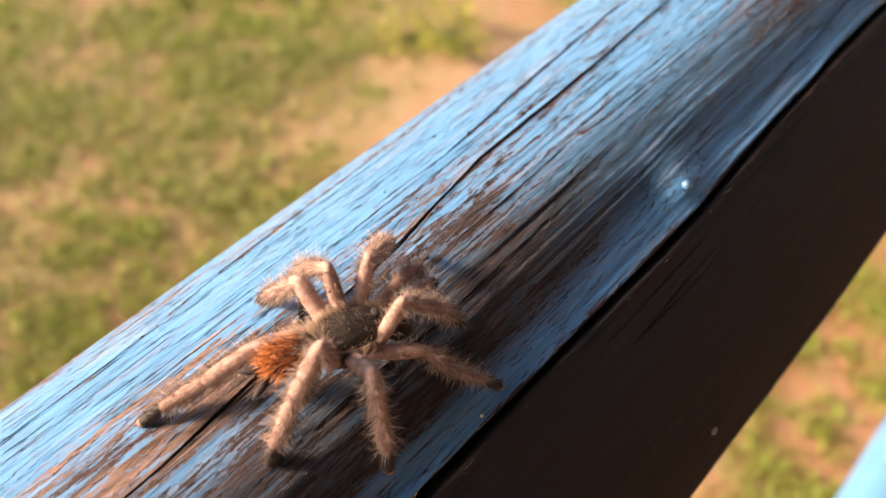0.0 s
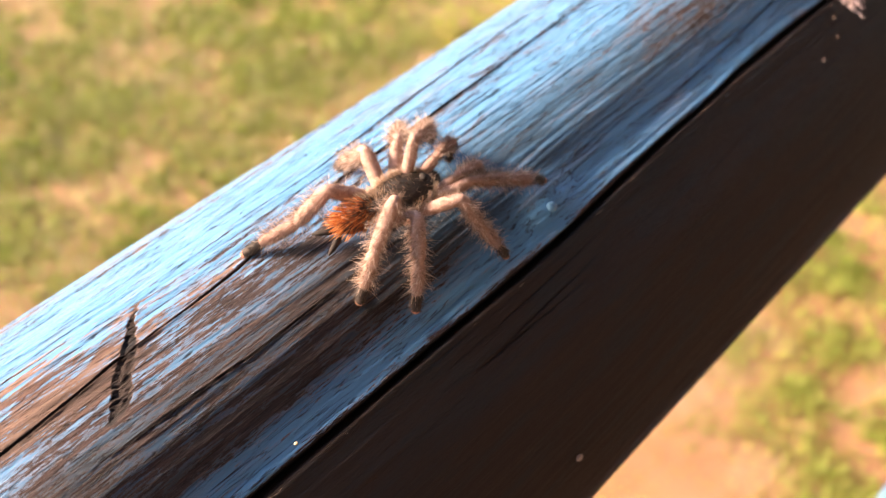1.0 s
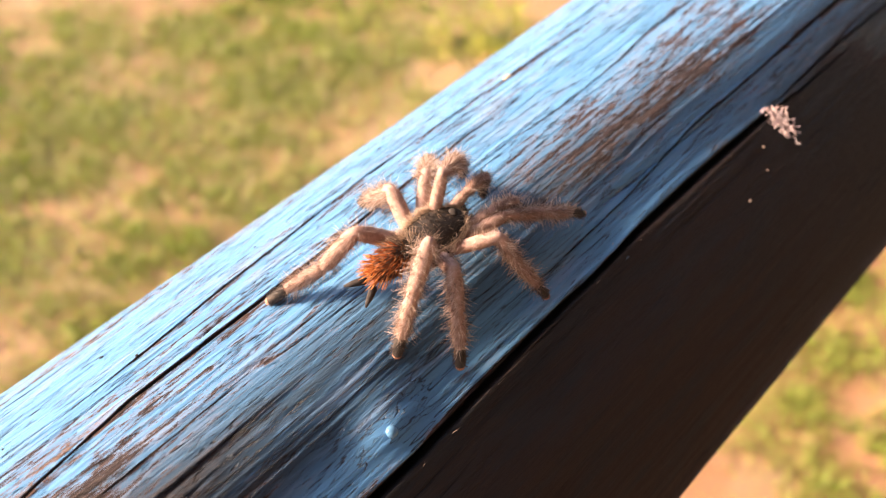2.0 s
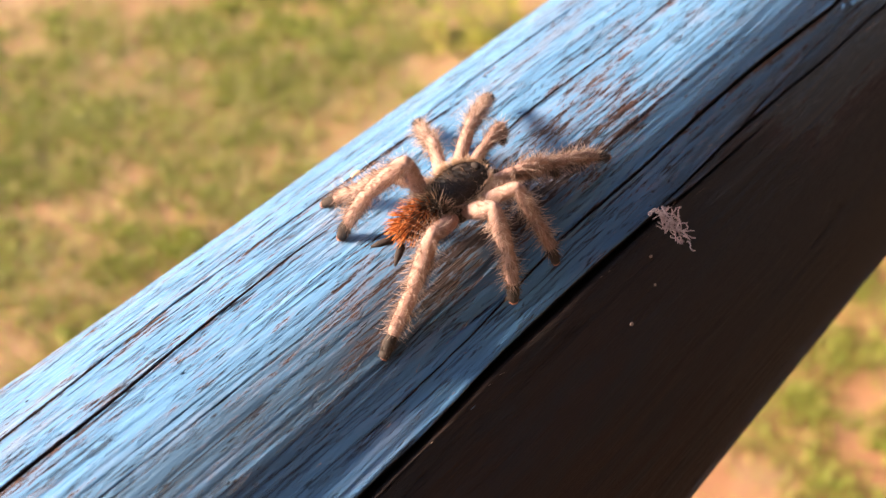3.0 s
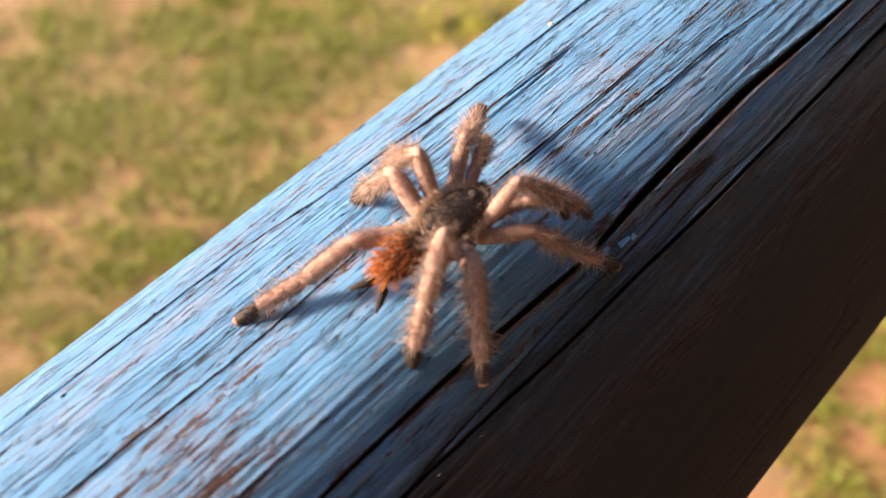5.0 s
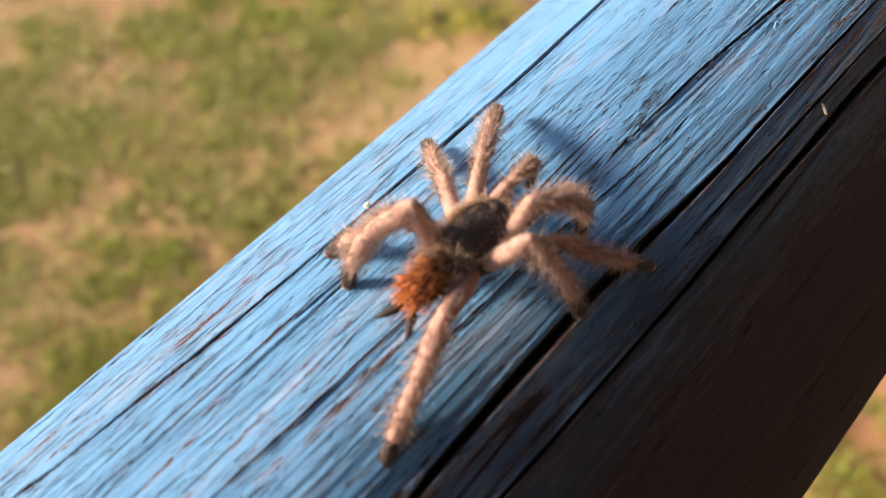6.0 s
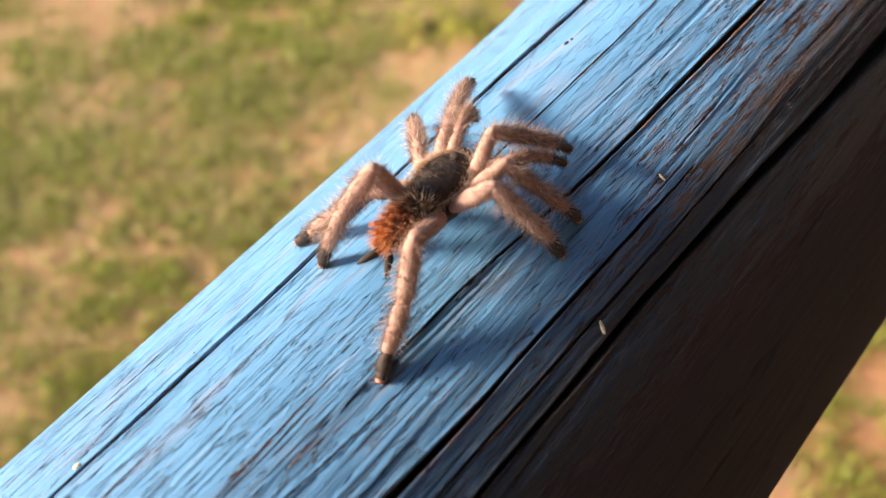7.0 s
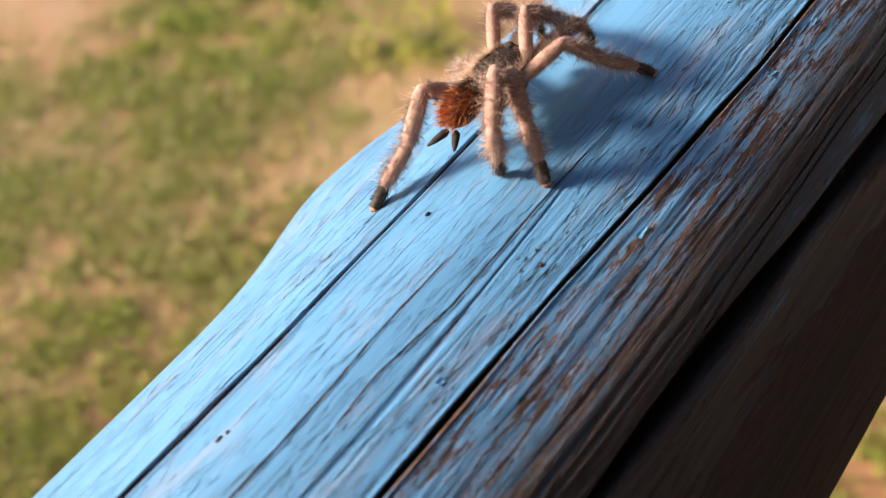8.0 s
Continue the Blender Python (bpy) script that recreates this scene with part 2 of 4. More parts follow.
def dome(x, lo, hi, soft):
    """1 between lo and hi, falling to 0 over soft on both sides."""
    return np.clip((x - lo) / soft + 1, 0, 1) * np.clip((hi - x) / soft + 1, 0, 1)


# ---------------------------------------------------------------- the rail
# long drying cracks: (along, round in degrees, half width in millimetres) knots, and the depth in millimetres
CRACKS = [
    ([(-0.4, 117, 1.0), (0.07, 118, 1.0), (0.11, 118.2, 1.05), (0.148, 118.5, 1.0), (0.165, 118, 0.95), (0.185, 117, 0.9), (0.21, 116, 0.95), (0.235, 115.6, 1.0), (0.262, 115.6, 1.0),
      (0.286, 116.2, 0.8), (0.30, 117, 0.3), (0.335, 118.5, 0.12)], 5.0),
    ([(0.28, 115.4, 0.10), (0.316, 115.1, 0.25), (0.35, 116.5, 0.22), (0.384, 117.6, 0.25), (0.42, 118.0, 0.3), (0.457, 118.0, 0.45), (0.50, 118.2, 0.7), (0.54, 120, 1.0), (0.57, 121.8, 1.3),
      (0.60, 123.6, 1.7), (0.63, 125.6, 1.9), (0.667, 128, 2.0), (0.9, 133, 2.0), (1.3, 133, 2.0)], 5.5),
    ([(0.20, 109.5, 0.08), (0.24, 108.5, 0.10), (0.268, 106.6, 0.14), (0.297, 107.3, 0.28), (0.317, 107.1, 0.32), (0.337, 107.3, 0.42), (0.358, 108.5, 0.5), (0.372, 109.3, 0.5), (0.387, 108.3, 0.75),
      (0.405, 108.0, 0.8), (0.425, 107.8, 0.75), (0.445, 108.7, 0.6), (0.467, 109.4, 0.28), (0.50, 109.6, 0.2), (0.535, 110.2, 0.1)], 4.5),
    ([(0.02, 67.5, 0.12), (0.047, 69.2, 0.15), (0.09, 70, 0.16), (0.12, 69.6, 0.16), (0.145, 68, 0.22), (0.165, 66, 0.28), (0.19, 64.6, 0.3), (0.21, 63.2, 0.3), (0.24, 64.2, 0.32), (0.265, 64.6, 0.3), (0.298, 66.8, 0.12)], 2.4),
    ([(0.265, 60.2, 0.16), (0.30, 60.1, 0.32), (0.335, 60.6, 0.34), (0.352, 64.2, 0.34), (0.378, 66.6, 0.38), (0.40, 67.8, 0.40), (0.43, 68.3, 0.42), (0.465, 68, 0.45), (0.50, 67, 0.45), (0.53, 66.8, 0.5), (0.56, 67.3, 0.55),
      (0.59, 67.3, 0.5), (0.62, 67, 0.45), (0.68, 65, 0.45), (0.9, 66, 0.4), (1.3, 64, 0.4)], 3.0),
    ([(-0.2, 54, 0.3), (0.03, 53.2, 0.32), (0.051, 53, 0.35), (0.067, 50.5, 0.3), (0.084, 48, 0.3), (0.12, 46, 0.28), (0.165, 42.5, 0.2), (0.21, 40, 0.1)], 1.8),
    ([(-0.2, 88, 0.15), (0.04, 85, 0.2), (0.06, 83.5, 0.24), (0.073, 82.3, 0.26), (0.092, 81.8, 0.3), (0.103, 81, 0.3), (0.117, 78.8, 0.32), (0.135, 76.7, 0.34), (0.165, 76.6, 0.34), (0.19, 75.9, 0.3), (0.225, 74.2, 0.2), (0.25, 74.5, 0.08)], 2.2),
    ([(0.22, 82, 0.1), (0.247, 84, 0.2), (0.273, 83.5, 0.25), (0.287, 82, 0.27), (0.299, 82, 0.25), (0.319, 82.6, 0.22), (0.34, 82.1, 0.2), (0.365, 81, 0.08)], 1.8),
    ([(0.44, 94.4, 0.08), (0.478, 95.2, 0.18), (0.50, 96.3, 0.25), (0.515, 97.6, 0.3), (0.53, 98.2, 0.35), (0.563, 98.6, 0.42), (0.595, 99.4, 0.42), (0.62, 100.8, 0.4), (0.657, 102, 0.35), (0.72, 103, 0.3), (1.2, 101, 0.3)], 2.8),
    ([(0.385, 96, 0.06), (0.413, 97.2, 0.16), (0.43, 97.3, 0.18), (0.452, 99, 0.14), (0.48, 100, 0.06)], 1.2),
    ([(0.536, 66.4, 0.1), (0.55, 65.6, 0.3), (0.566, 66.4, 0.1)], 2.0),
    ([(0.55, 56, 0.06), (0.569, 59.5, 0.1), (0.59, 62, 0.12), (0.612, 61, 0.08)], 0.8),
    ([(0.475, 81.5, 0.08), (0.50, 81.5, 0.13), (0.52, 82, 0.14), (0.545, 82.5, 0.14), (0.568, 81.7, 0.14), (0.60, 82.3, 0.08)], 1.0),
    ([(0.54, 87.5, 0.07), (0.563, 86.2, 0.12), (0.58, 88, 0.13), (0.61, 87.7, 0.1), (0.65, 88.5, 0.08)], 1.0),
    ([(0.195, 45.6, 0.1), (0.214, 47, 0.15), (0.25, 48.8, 0.1)], 0.9),
    ([(0.10, 88, 0.08), (0.125, 88.8, 0.15), (0.16, 88.2, 0.08)], 1.0),
    ([(0.05, 97, 0.08), (0.09, 98.4, 0.14), (0.14, 97.6, 0.08)], 1.0),
    ([(0.30, 74, 0.08), (0.36, 75, 0.14), (0.42, 76.2, 0.14), (0.46, 75.5, 0.08)], 1.0),
    ([(0.33, 89, 0.08), (0.38, 90, 0.14), (0.43, 90.6, 0.12), (0.47, 89, 0.08)], 1.0),
    ([(0.43, 113.2, 0.08), (0.48, 114, 0.2), (0.54, 115, 0.15), (0.58, 116, 0.08)], 1.4),
]
# where the paint has worn off: along from, to, round from, to, strength
BARE = [
    (-0.5, 0.12, 85, 107, 0.25), (-0.5, 0.13, 105, 111, 0.10), (0.15, 0.23, 82, 97, 0.03), (-0.5, 0.060, 72, 82, 0.30), (0.09, 0.22, 73, 78.5, 0.11), (0.07, 0.16, 78, 86, 0.10),
    (0.235, 0.30, 88, 100, 0.22), (0.252, 0.272, 97, 100, 0.15), (0.30, 0.35, 80, 84, 0.20), (0.39, 0.43, 80, 94, 0.10), (0.30, 0.40, 86, 106, 0.06), (0.30, 0.54, 110, 117, 0.10),
    (0.575, 1.4, 103, 119, 0.23), (0.50, 0.56, 101, 117, 0.12), (0.50, 0.62, 81, 90, 0.08), (0.16, 0.33, 52, 66, 0.10), (0.33, 0.42, 52, 64, 0.08),
    # last entry: bare lower flank, wear high enough for the shade-dark wood
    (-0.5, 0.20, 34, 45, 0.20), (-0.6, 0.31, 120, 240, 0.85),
]


def rail_mesh(name, seed, x_steps, deg_steps, cracks, bare, bulge=True):
    """A long round log as one skin: weathered relief, cracks cut into it, and its wear as an attribute."""
    rng = np.random.default_rng(seed)
    x, deg = np.meshgrid(x_steps, deg_steps, indexing="ij")
    u, v = (x + 3) / 8, deg / 360
    wob = 1.2 * lattice(rng, u, v, 90, 14) + 0.5 * lattice(rng, u, v, 400, 40)      # the grain wanders
    g = np.clip((deg + wob) / 360, 0, 1)
    grain = 0.55 * lattice(rng, u, g, 130, 320) + 0.45 * lattice(rng, u, g, 320, 700)
    broad = lattice(rng, u, v, 26, 14)
    fine = lattice(rng, u, g, 260, 520)
    splits = np.clip(1 - np.abs(lattice(rng, u, g, 90, 150)) / 0.07, 0, 1) * np.clip(lattice(rng, u, g, 120, 60) * 3 - 0.6, 0, 1)
    late = np.clip((x - 0.41) / 0.07, 0, 1)
    clean = late * np.clip((96 - deg) / 10, 0, 1)                 # here the paint is sound
    patchy = 0.08 * lattice(rng, u, v, 90, 40) + 0.11 * lattice(rng, u, g, 420, 260) + 0.11 * lattice(rng, u, g, 900, 420) + 0.09 * lattice(rng, u, v, 700, 300)
    wear = 0.20 + 0.6 * patchy * (1 - 0.35 * clean) - 0.04 * clean
    for a, b, c, d, much in bare:
        wear += much * dome(x, a, b, 0.03) * dome(deg, c, d, 5.0)
    # lower flank farther along: wear raised to bring on the painted shade
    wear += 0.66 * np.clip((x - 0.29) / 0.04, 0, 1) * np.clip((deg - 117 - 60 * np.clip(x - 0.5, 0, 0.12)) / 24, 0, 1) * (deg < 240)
    rad = R + 0.0009 * broad + 0.00022 * grain * (1 - 0.75 * clean) + 0.0005 * lattice(rng, u, v, 60, 40)
    lean = 1.6 * (1 - np.clip((x - 0.36) / 0.13, 0, 1)) - 0.15 * np.clip((x - 0.49) / 0.08, 0, 1)      # the log is not quite round: its shoulder leans
    swing = 2.15 * (106.5 - deg) / 12 * np.exp(-((deg - 106.5) / 13) ** 2)
    rad += 0.001 * lean * np.where(deg > 115.7, -np.exp(-((deg - 115.7) / 42) ** 2), swing)
    rad -= 0.0005 * splits * (1 - 0.7 * clean)
    wear += 0.30 * splits * (1 - 0.7 * clean)
    flaky = np.clip(0.85 - 0.42 * clean + 0.16 * lattice(rng, u, v, 90, 50), 0.3, 1) * (1 - 0.85 * np.clip((deg - 118 - 8 * late) / 7, 0, 1))
    fresh = 0.4 * dome(x, -0.5, 0.2, 0.04) * dome(deg, 30, 45, 5.0)
    fresh += dome(x, -0.4, 0.066, 0.03) * dome(deg, 70, 83, 6.0) * np.clip(0.7 + 0.9 * lattice(rng, u, v, 160, 60), 0, 1)
    fresh += 0.15 * late * np.clip((deg - 80) / 15, 0, 1) * np.clip((122 - deg) / 10, 0, 1) * np.clip(0.4 + 1.2 * lattice(rng, u, v, 200, 60), 0, 1)
    # dulls the shoulder's paint and wood, shade included
    shade_dulling = (1 - np.clip((x - 0.22) / 0.1, 0, 1)) * np.clip((deg - 83) / 14, 0, 1) * np.clip((114 - deg - 60 * np.clip(x - 0.1, 0, 0.1)) / 6, 0, 1) * np.clip(0.75 + 0.4 * lattice(rng, u, v, 120, 60), 0, 1)
    # painted-in shade, growing round the lower flank
    shade_dulling = np.maximum(shade_dulling, np.clip((x - 0.25) / 0.06, 0, 1) * np.clip((deg - 103) / 14, 0, 1) * np.clip(0.8 + np.clip((deg - 110) / 8, 0, 1) + 0.4 * lattice(rng, u, v, 120, 60), 0, 1))
    if bulge:                                                     # a swelling where a branch once grew
        rise = np.where(x < 0.603, np.exp(-((x - 0.603) / 0.022) ** 2), np.exp(-((x - 0.603) / 0.036) ** 2))
        rad += 0.0050 * rise * np.exp(-((deg - 28) / 17) ** 2)
        gx = 0.084 - 0.018 * np.clip((deg - 73) / 20, 0, 1) + 0.0005 * lattice(rng, u, v, 500, 260)       # a gouge across the grain
        long = dome(deg, 75, 91, 2.5)
        rough_edge = 0.35 * lattice(rng, u, v, 9000, 700) + 0.25 * lattice(rng, u, v, 3000, 400)
        off = (x - gx) * 1000 + rough_edge
        taper = 0.35 + 0.65 * np.clip((deg - 75) / 8, 0, 1)
        trough = np.clip((2.3 * taper - np.abs(off)) / 0.5, 0, 1) * long
        crumbs = lattice(rng, u, v, 5200, 900) + 0.6 * lattice(rng, u, v, 9000, 1500)         # torn fibres
        cut = np.exp(-((off + 0.9 * taper) / 0.5) ** 2) * dome(deg, 79, 92, 3.0) + 0.35 * np.exp(-((off - 1.3 * taper) / 0.25) ** 2) * long
        rad += -0.00030 * trough + 0.00022 * crumbs * trough - 0.00022 * cut
        fresh += trough * np.clip(0.45 + 0.25 * crumbs + 0.25 * np.clip(off, -1, 1), 0, 1)
        wear += 0.55 * trough + 0.2 * cut
        knot = np.exp(-((x - 0.1655) / 0.007) ** 2 - ((deg - 111) / 5.5) ** 2)      # swollen paint round the nail
        rad += 0.0020 * knot
        wear -= 0.5 * knot
        worn = np.exp(-((deg - np.interp(x, (0.05, 0.09, 0.13, 0.16), (79, 81, 76, 69))) / 2.2) ** 2) * dome(x, 0.0, 0.13, 0.04)     # a rubbed line
        fresh += 0.5 * worn * np.clip(0.6 + 0.9 * lattice(rng, u, v, 300, 120), 0, 1)
        wear += 0.06 * worn
    for knots, depth in cracks:
        kx, kd, kw = zip(*knots)
        few = slice(max(int(np.searchsorted(x_steps, kx[0])) - 1, 0), int(np.searchsorted(x_steps, kx[-1])) + 1)
        xs, ds = x[few], deg[few]
        mid = np.interp(xs, kx, kd) + 0.45 * wob[few]
        ends = np.clip((xs - kx[0]) / 0.02, 0, 1) * np.clip((kx[-1] - xs) / 0.02, 0, 1)
        wide = 0.001 * np.interp(xs, kx, kw) * (0.2 + 0.8 * ends) * (0.85 + 0.35 * lattice(rng, u[few], v[few], 330, 2))
        off = np.abs(ds - mid) * math.pi / 180 * R
        deep = depth * 0.001 * np.clip(wide / 0.0004, 0.25, 1)
        rad[few] -= deep * np.clip(ends * 1.5, 0, 1) * np.clip(1.35 - off / wide, 0, 1) ** 1.5
        rad[few] += 0.00025 * ends * np.exp(-((off - wide * 2.0) / (wide * 0.8)) ** 2)
        side = np.exp(-((ds - mid - np.degrees(wide / R) * 1.6) / 0.7) ** 2) * np.clip(wide / 0.0003 - 0.4, 0, 1) * ends        # raw wood on a crack's lower lip
        # a crack's bare inside; high wear also paints its shade near-black
        wear[few] += ends * (0.75 * np.clip(1.55 - off / wide, 0, 1) + 0.05 * np.exp(-(off / (wide * 3.0)) ** 2)) + 0.22 * side * np.clip(0.5 + lattice(rng, u[few], v[few], 260, 60), 0, 1)
        fresh[few] += 0.35 * side * (ds < 116)
    t = np.radians(deg)
    co = np.stack([x, rad * np.cos(t), rad * np.sin(t)], -1).reshape(-1, 3)
    n, m = x.shape
    i, j = np.meshgrid(np.arange(n - 1), np.arange(m), indexing="ij")
    k = (j + 1) % m
    quads = np.stack([i * m + j, (i + 1) * m + j, (i + 1) * m + k, i * m + k], -1).reshape(-1, 4)
    me = bpy.data.meshes.new(name)
    me.vertices.add(len(co))
    me.vertices.foreach_set("co", co.astype(np.float32).ravel())
    me.loops.add(quads.size)
    me.loops.foreach_set("vertex_index", quads[:, ::-1].astype(np.int32).ravel())
    me.polygons.add(len(quads))
    me.polygons.foreach_set("loop_start", np.arange(0, quads.size, 4, dtype=np.int32))
    me.polygons.foreach_set("use_smooth", np.ones(len(quads), bool))
    me.update(calc_edges=True)
    for key, values in (("wear", wear), ("flaky", flaky), ("fresh", fresh), ("shade_dulling", shade_dulling)):
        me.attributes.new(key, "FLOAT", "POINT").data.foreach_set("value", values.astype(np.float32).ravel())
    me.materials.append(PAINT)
    return me


steps_x = np.r_[np.linspace(-2.6, -0.06, 60)[:-1], np.arange(-0.06, 0.058, 0.0009), np.arange(0.058, 0.092, 0.0003), np.arange(0.092, 0.76, 0.0009), np.arange(0.76, 1.1, 0.003), np.linspace(1.1, 4.6, 110)]
steps_d = np.r_[np.arange(20, 52, 0.5), np.arange(52, 130, 0.19), np.arange(130, 178, 0.6), np.arange(178, 380, 4.0)[1:]]
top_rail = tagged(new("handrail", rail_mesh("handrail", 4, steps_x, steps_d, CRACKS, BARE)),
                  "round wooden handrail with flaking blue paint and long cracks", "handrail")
top_rail.location = (0, 0, H)
low_rail = tagged(new("lower_rail", rail_mesh("lower_rail", 9, np.linspace(-2.6, 4.6, 700), np.arange(0, 360, 2.0), CRACKS[3:9], BARE[14:16], False)),
                  "lower round fence rail in bright blue paint", "fence rail")
low_rail.location = (0, -0.215, H - 0.8)

# ---------------------------------------------------------------- ground, and added walls, floor and ceiling that close the place
def ground_mesh():
    rng = np.random.default_rng(2)
    s = np.sign(np.linspace(-1, 1, 141)) * np.abs(np.linspace(-1, 1, 141)) ** 4 * 900
    x, y = np.meshgrid(s + 1.6, s + 1.6, indexing="ij")
    z = 0.03 * lattice(rng, (x + 10) / 24, (y + 10) / 24, 40, 40) * (np.hypot(x, y) < 9)
    n = len(s)
    faces = [(a * n + b, (a + 1) * n + b, (a + 1) * n + b + 1, a * n + b + 1) for a in range(n - 1) for b in range(n - 1)]
    return mesh_of("ground", np.stack([x, y, z], -1).reshape(-1, 3).tolist(), faces, [SOIL])


tagged(new("ground", ground_mesh()), "dry reddish soil under patchy grass", "ground", kind="structure")

# unseen and added: they close the place and keep sky light off the rail
house = [("wall_unseen", (-3, -2.6, 0), (5, -2.4, H + 1.5), PLASTER, "unseen plain plastered wall, added behind the rail to cut fill light", "wall"),
         ("floor_unseen", (-3, -2.4, H - 1.08), (5, -0.32, H - 0.98), BOARDS, "unseen plain dark floor, added behind the rail to cut bounced light", "floor"),
         ("wall_base_unseen", (-3, -0.42, 0), (5, -0.34, H - 1.08), PLASTER, "unseen plain wall, added below the floor to close the place", "wall"),
         ("ceiling_sky_block", (-3, -2.4, H + 1.5), (5, 0.35, H + 1.6), BOARDS, "unseen plain dark ceiling, added above the rail to block sky light", "ceiling")]
for n, lo, hi, m, label, cat in house:
    tagged(new(n, solid(n, lo, hi, m)), label, cat, kind="structure")


def post(x):
    """A round upright that carries both rails."""
    prof = [(0.0, 0.078), (0.01, 0.082), (0.8, 0.081), (H - 0.045, 0.080), (H - 0.04, 0.07)]
    v, f = spindle([(z, r) for z, r in prof], 28)
    ob = tagged(new("rail_post", mesh_of("rail_post", [(-q[2], q[1], q[0]) for q in v], f, [POST])), "round blue-painted post carrying both rails", "post", "posts of the railing")
    ob.location = (x, -0.09, -0.02)


def spindle(profile, sides=14, squash=1.0):
    """A closed body of turning along +x: profile of (x, radius); squash flattens it in z."""
    v, f = [], []
    for x, r in profile:
        v += [(x, r * math.cos(2 * math.pi * k / sides), squash * r * math.sin(2 * math.pi * k / sides)) for k in range(sides)]
    for i in range(len(profile) - 1):
        f += [(i * sides + k, i * sides + (k + 1) % sides, (i + 1) * sides + (k + 1) % sides, (i + 1) * sides + k) for k in range(sides)]
    f += [tuple(range(sides))[::-1], tuple(range((len(profile) - 1) * sides, len(profile) * sides))]
    return v, f


post(-1.6)
post(3.7)


# ---------------------------------------------------------------- grass
def tuft_field(name, seed, count, centres, spread, length, width, mats, bend=0.5):
    """Blades in clumps: each a bent strip of two quads, as one mesh."""
    rng = np.random.default_rng(seed)
    pick, lush = rng.integers(0, len(centres), count), near(centres, LUSH)
    where = centres[pick, :2] + rng.normal(0, 1, (count, 2)) * centres[pick, 2:3] * spread
    turn = rng.uniform(0, 2 * math.pi, count)
    long = rng.uniform(*length, count) * rng.choice([0.6, 1.0, 1.25], count)
    out = np.stack([np.cos(turn), np.sin(turn)], -1)
    side = np.stack([-np.sin(turn), np.cos(turn)], -1) * (width * rng.uniform(0.5, 1.2, count))[:, None]
    lean = rng.uniform(0.1, 1.0, count) * bend
    verts = np.zeros((count, 6, 3))
    for k, (up, far, wide) in enumerate(((0, 0, 1), (0.6, 0.45, 0.8), (0.9, 1.3, 0.1))):
        mid = where + out * (long * far * lean)[:, None]
        for s, sign in enumerate((-1, 1)):
            verts[:, 2 * k + s, :2] = mid + sign * side * wide
            verts[:, 2 * k + s, 2] = long * up * (1 - 0.45 * lean) - 0.015 * (k == 0)
    base = np.arange(count)[:, None] * 6
    faces = np.concatenate([base + np.array([0, 1, 3, 2]), base + np.array([2, 3, 5, 4])], 1).reshape(-1, 4)
    me = mesh_of(name, verts.reshape(-1, 3).tolist(), faces.tolist(), mats, smooth=False)
    me.attributes.new("lush", "FLOAT", "POINT").data.foreach_set("value", np.repeat(lush[pick], 6).astype(np.float32))
    return me


rng = np.random.default_rng(11)
spots = np.concatenate([np.stack([rng.uniform(0.0, 4.6, 3600), rng.uniform(-0.8, 3.9, 3600), rng.uniform(0.035, 0.075, 3600)], -1),
                        np.stack([rng.normal(2.3, 2.6, 1900), rng.normal(2.6, 2.4, 1900), rng.uniform(0.06, 0.22, 1900)], -1)])
# bare earth shows at these places (along, across, reach)
EARTH = [(1.96, -0.02, 0.09), (1.86, 0.06, 0.07), (2.08, 0.05, 0.08), (1.90, -0.18, 0.10), (2.23, 0.23, 0.05), (1.86, 0.26, 0.05), (2.69, 0.27, 0.16), (2.1, -0.35, 0.25),
         (1.74, 1.80, 0.08), (1.62, 1.72, 0.07), (2.23, 2.44, 0.08), (1.13, 1.73, 0.09), (2.08, 2.16, 0.05), (1.44, 2.19, 0.05), (1.03, 2.14, 0.09), (0.85, 2.24, 0.10), (1.37, 3.01, 0.08),
         (1.43, 3.27, 0.19), (1.30, 2.23, 0.04), (2.2, 1.66, 0.04), (1.80, 2.37, 0.05), (0.57, 1.88, 0.10), (1.89, 2.81, 0.08), (1.87, 3.07, 0.12), (1.32, 1.67, 0.07), (0.97, 1.82, 0.08),
         (2.09, 2.68, 0.09), (2.44, 2.27, 0.06)]
LUSH = [(1.61, 0.26, 0.10), (1.66, 0.10, 0.08), (2.00, 0.28, 0.09), (2.27, 0.13, 0.09), (1.76, 0.31, 0.08), (2.02, -0.09, 0.04), (1.49, 0.24, 0.10), (2.58, 0.14, 0.15), (1.75, 0.01, 0.05),
        (1.07, 2.62, 0.16), (1.65, 2.35, 0.12), (1.71, 2.08, 0.12), (1.22, 2.22, 0.09), (1.25, 2.06, 0.08), (1.40, 2.70, 0.14), (1.55, 2.52, 0.14), (1.19, 2.80, 0.14), (1.66, 2.74, 0.11),
        (1.84, 2.20, 0.09), (1.97, 2.14, 0.08), (2.10, 2.05, 0.10), (2.30, 2.00, 0.11), (2.49, 1.89, 0.13), (2.55, 1.75, 0.15), (0.85, 1.9, 0.10), (1.95, 1.55, 0.12), (0.9, 2.45, 0.12),
        (1.46, 1.83, 0.06), (1.28, 1.88, 0.06), (1.59, 2.03, 0.08), (1.28, 2.95, 0.10)]
near = lambda p, seats: np.array([max(math.exp(-((x - a) ** 2 + (y - b) ** 2) / r ** 2) for a, b, r in seats) for x, y in p[:, :2]])
bareness, lushness = near(spots, EARTH), near(spots, LUSH)
patch = np.array([noise.noise((x * 1.6, y * 1.6, 3.0)) for x, y in spots[:, :2]])
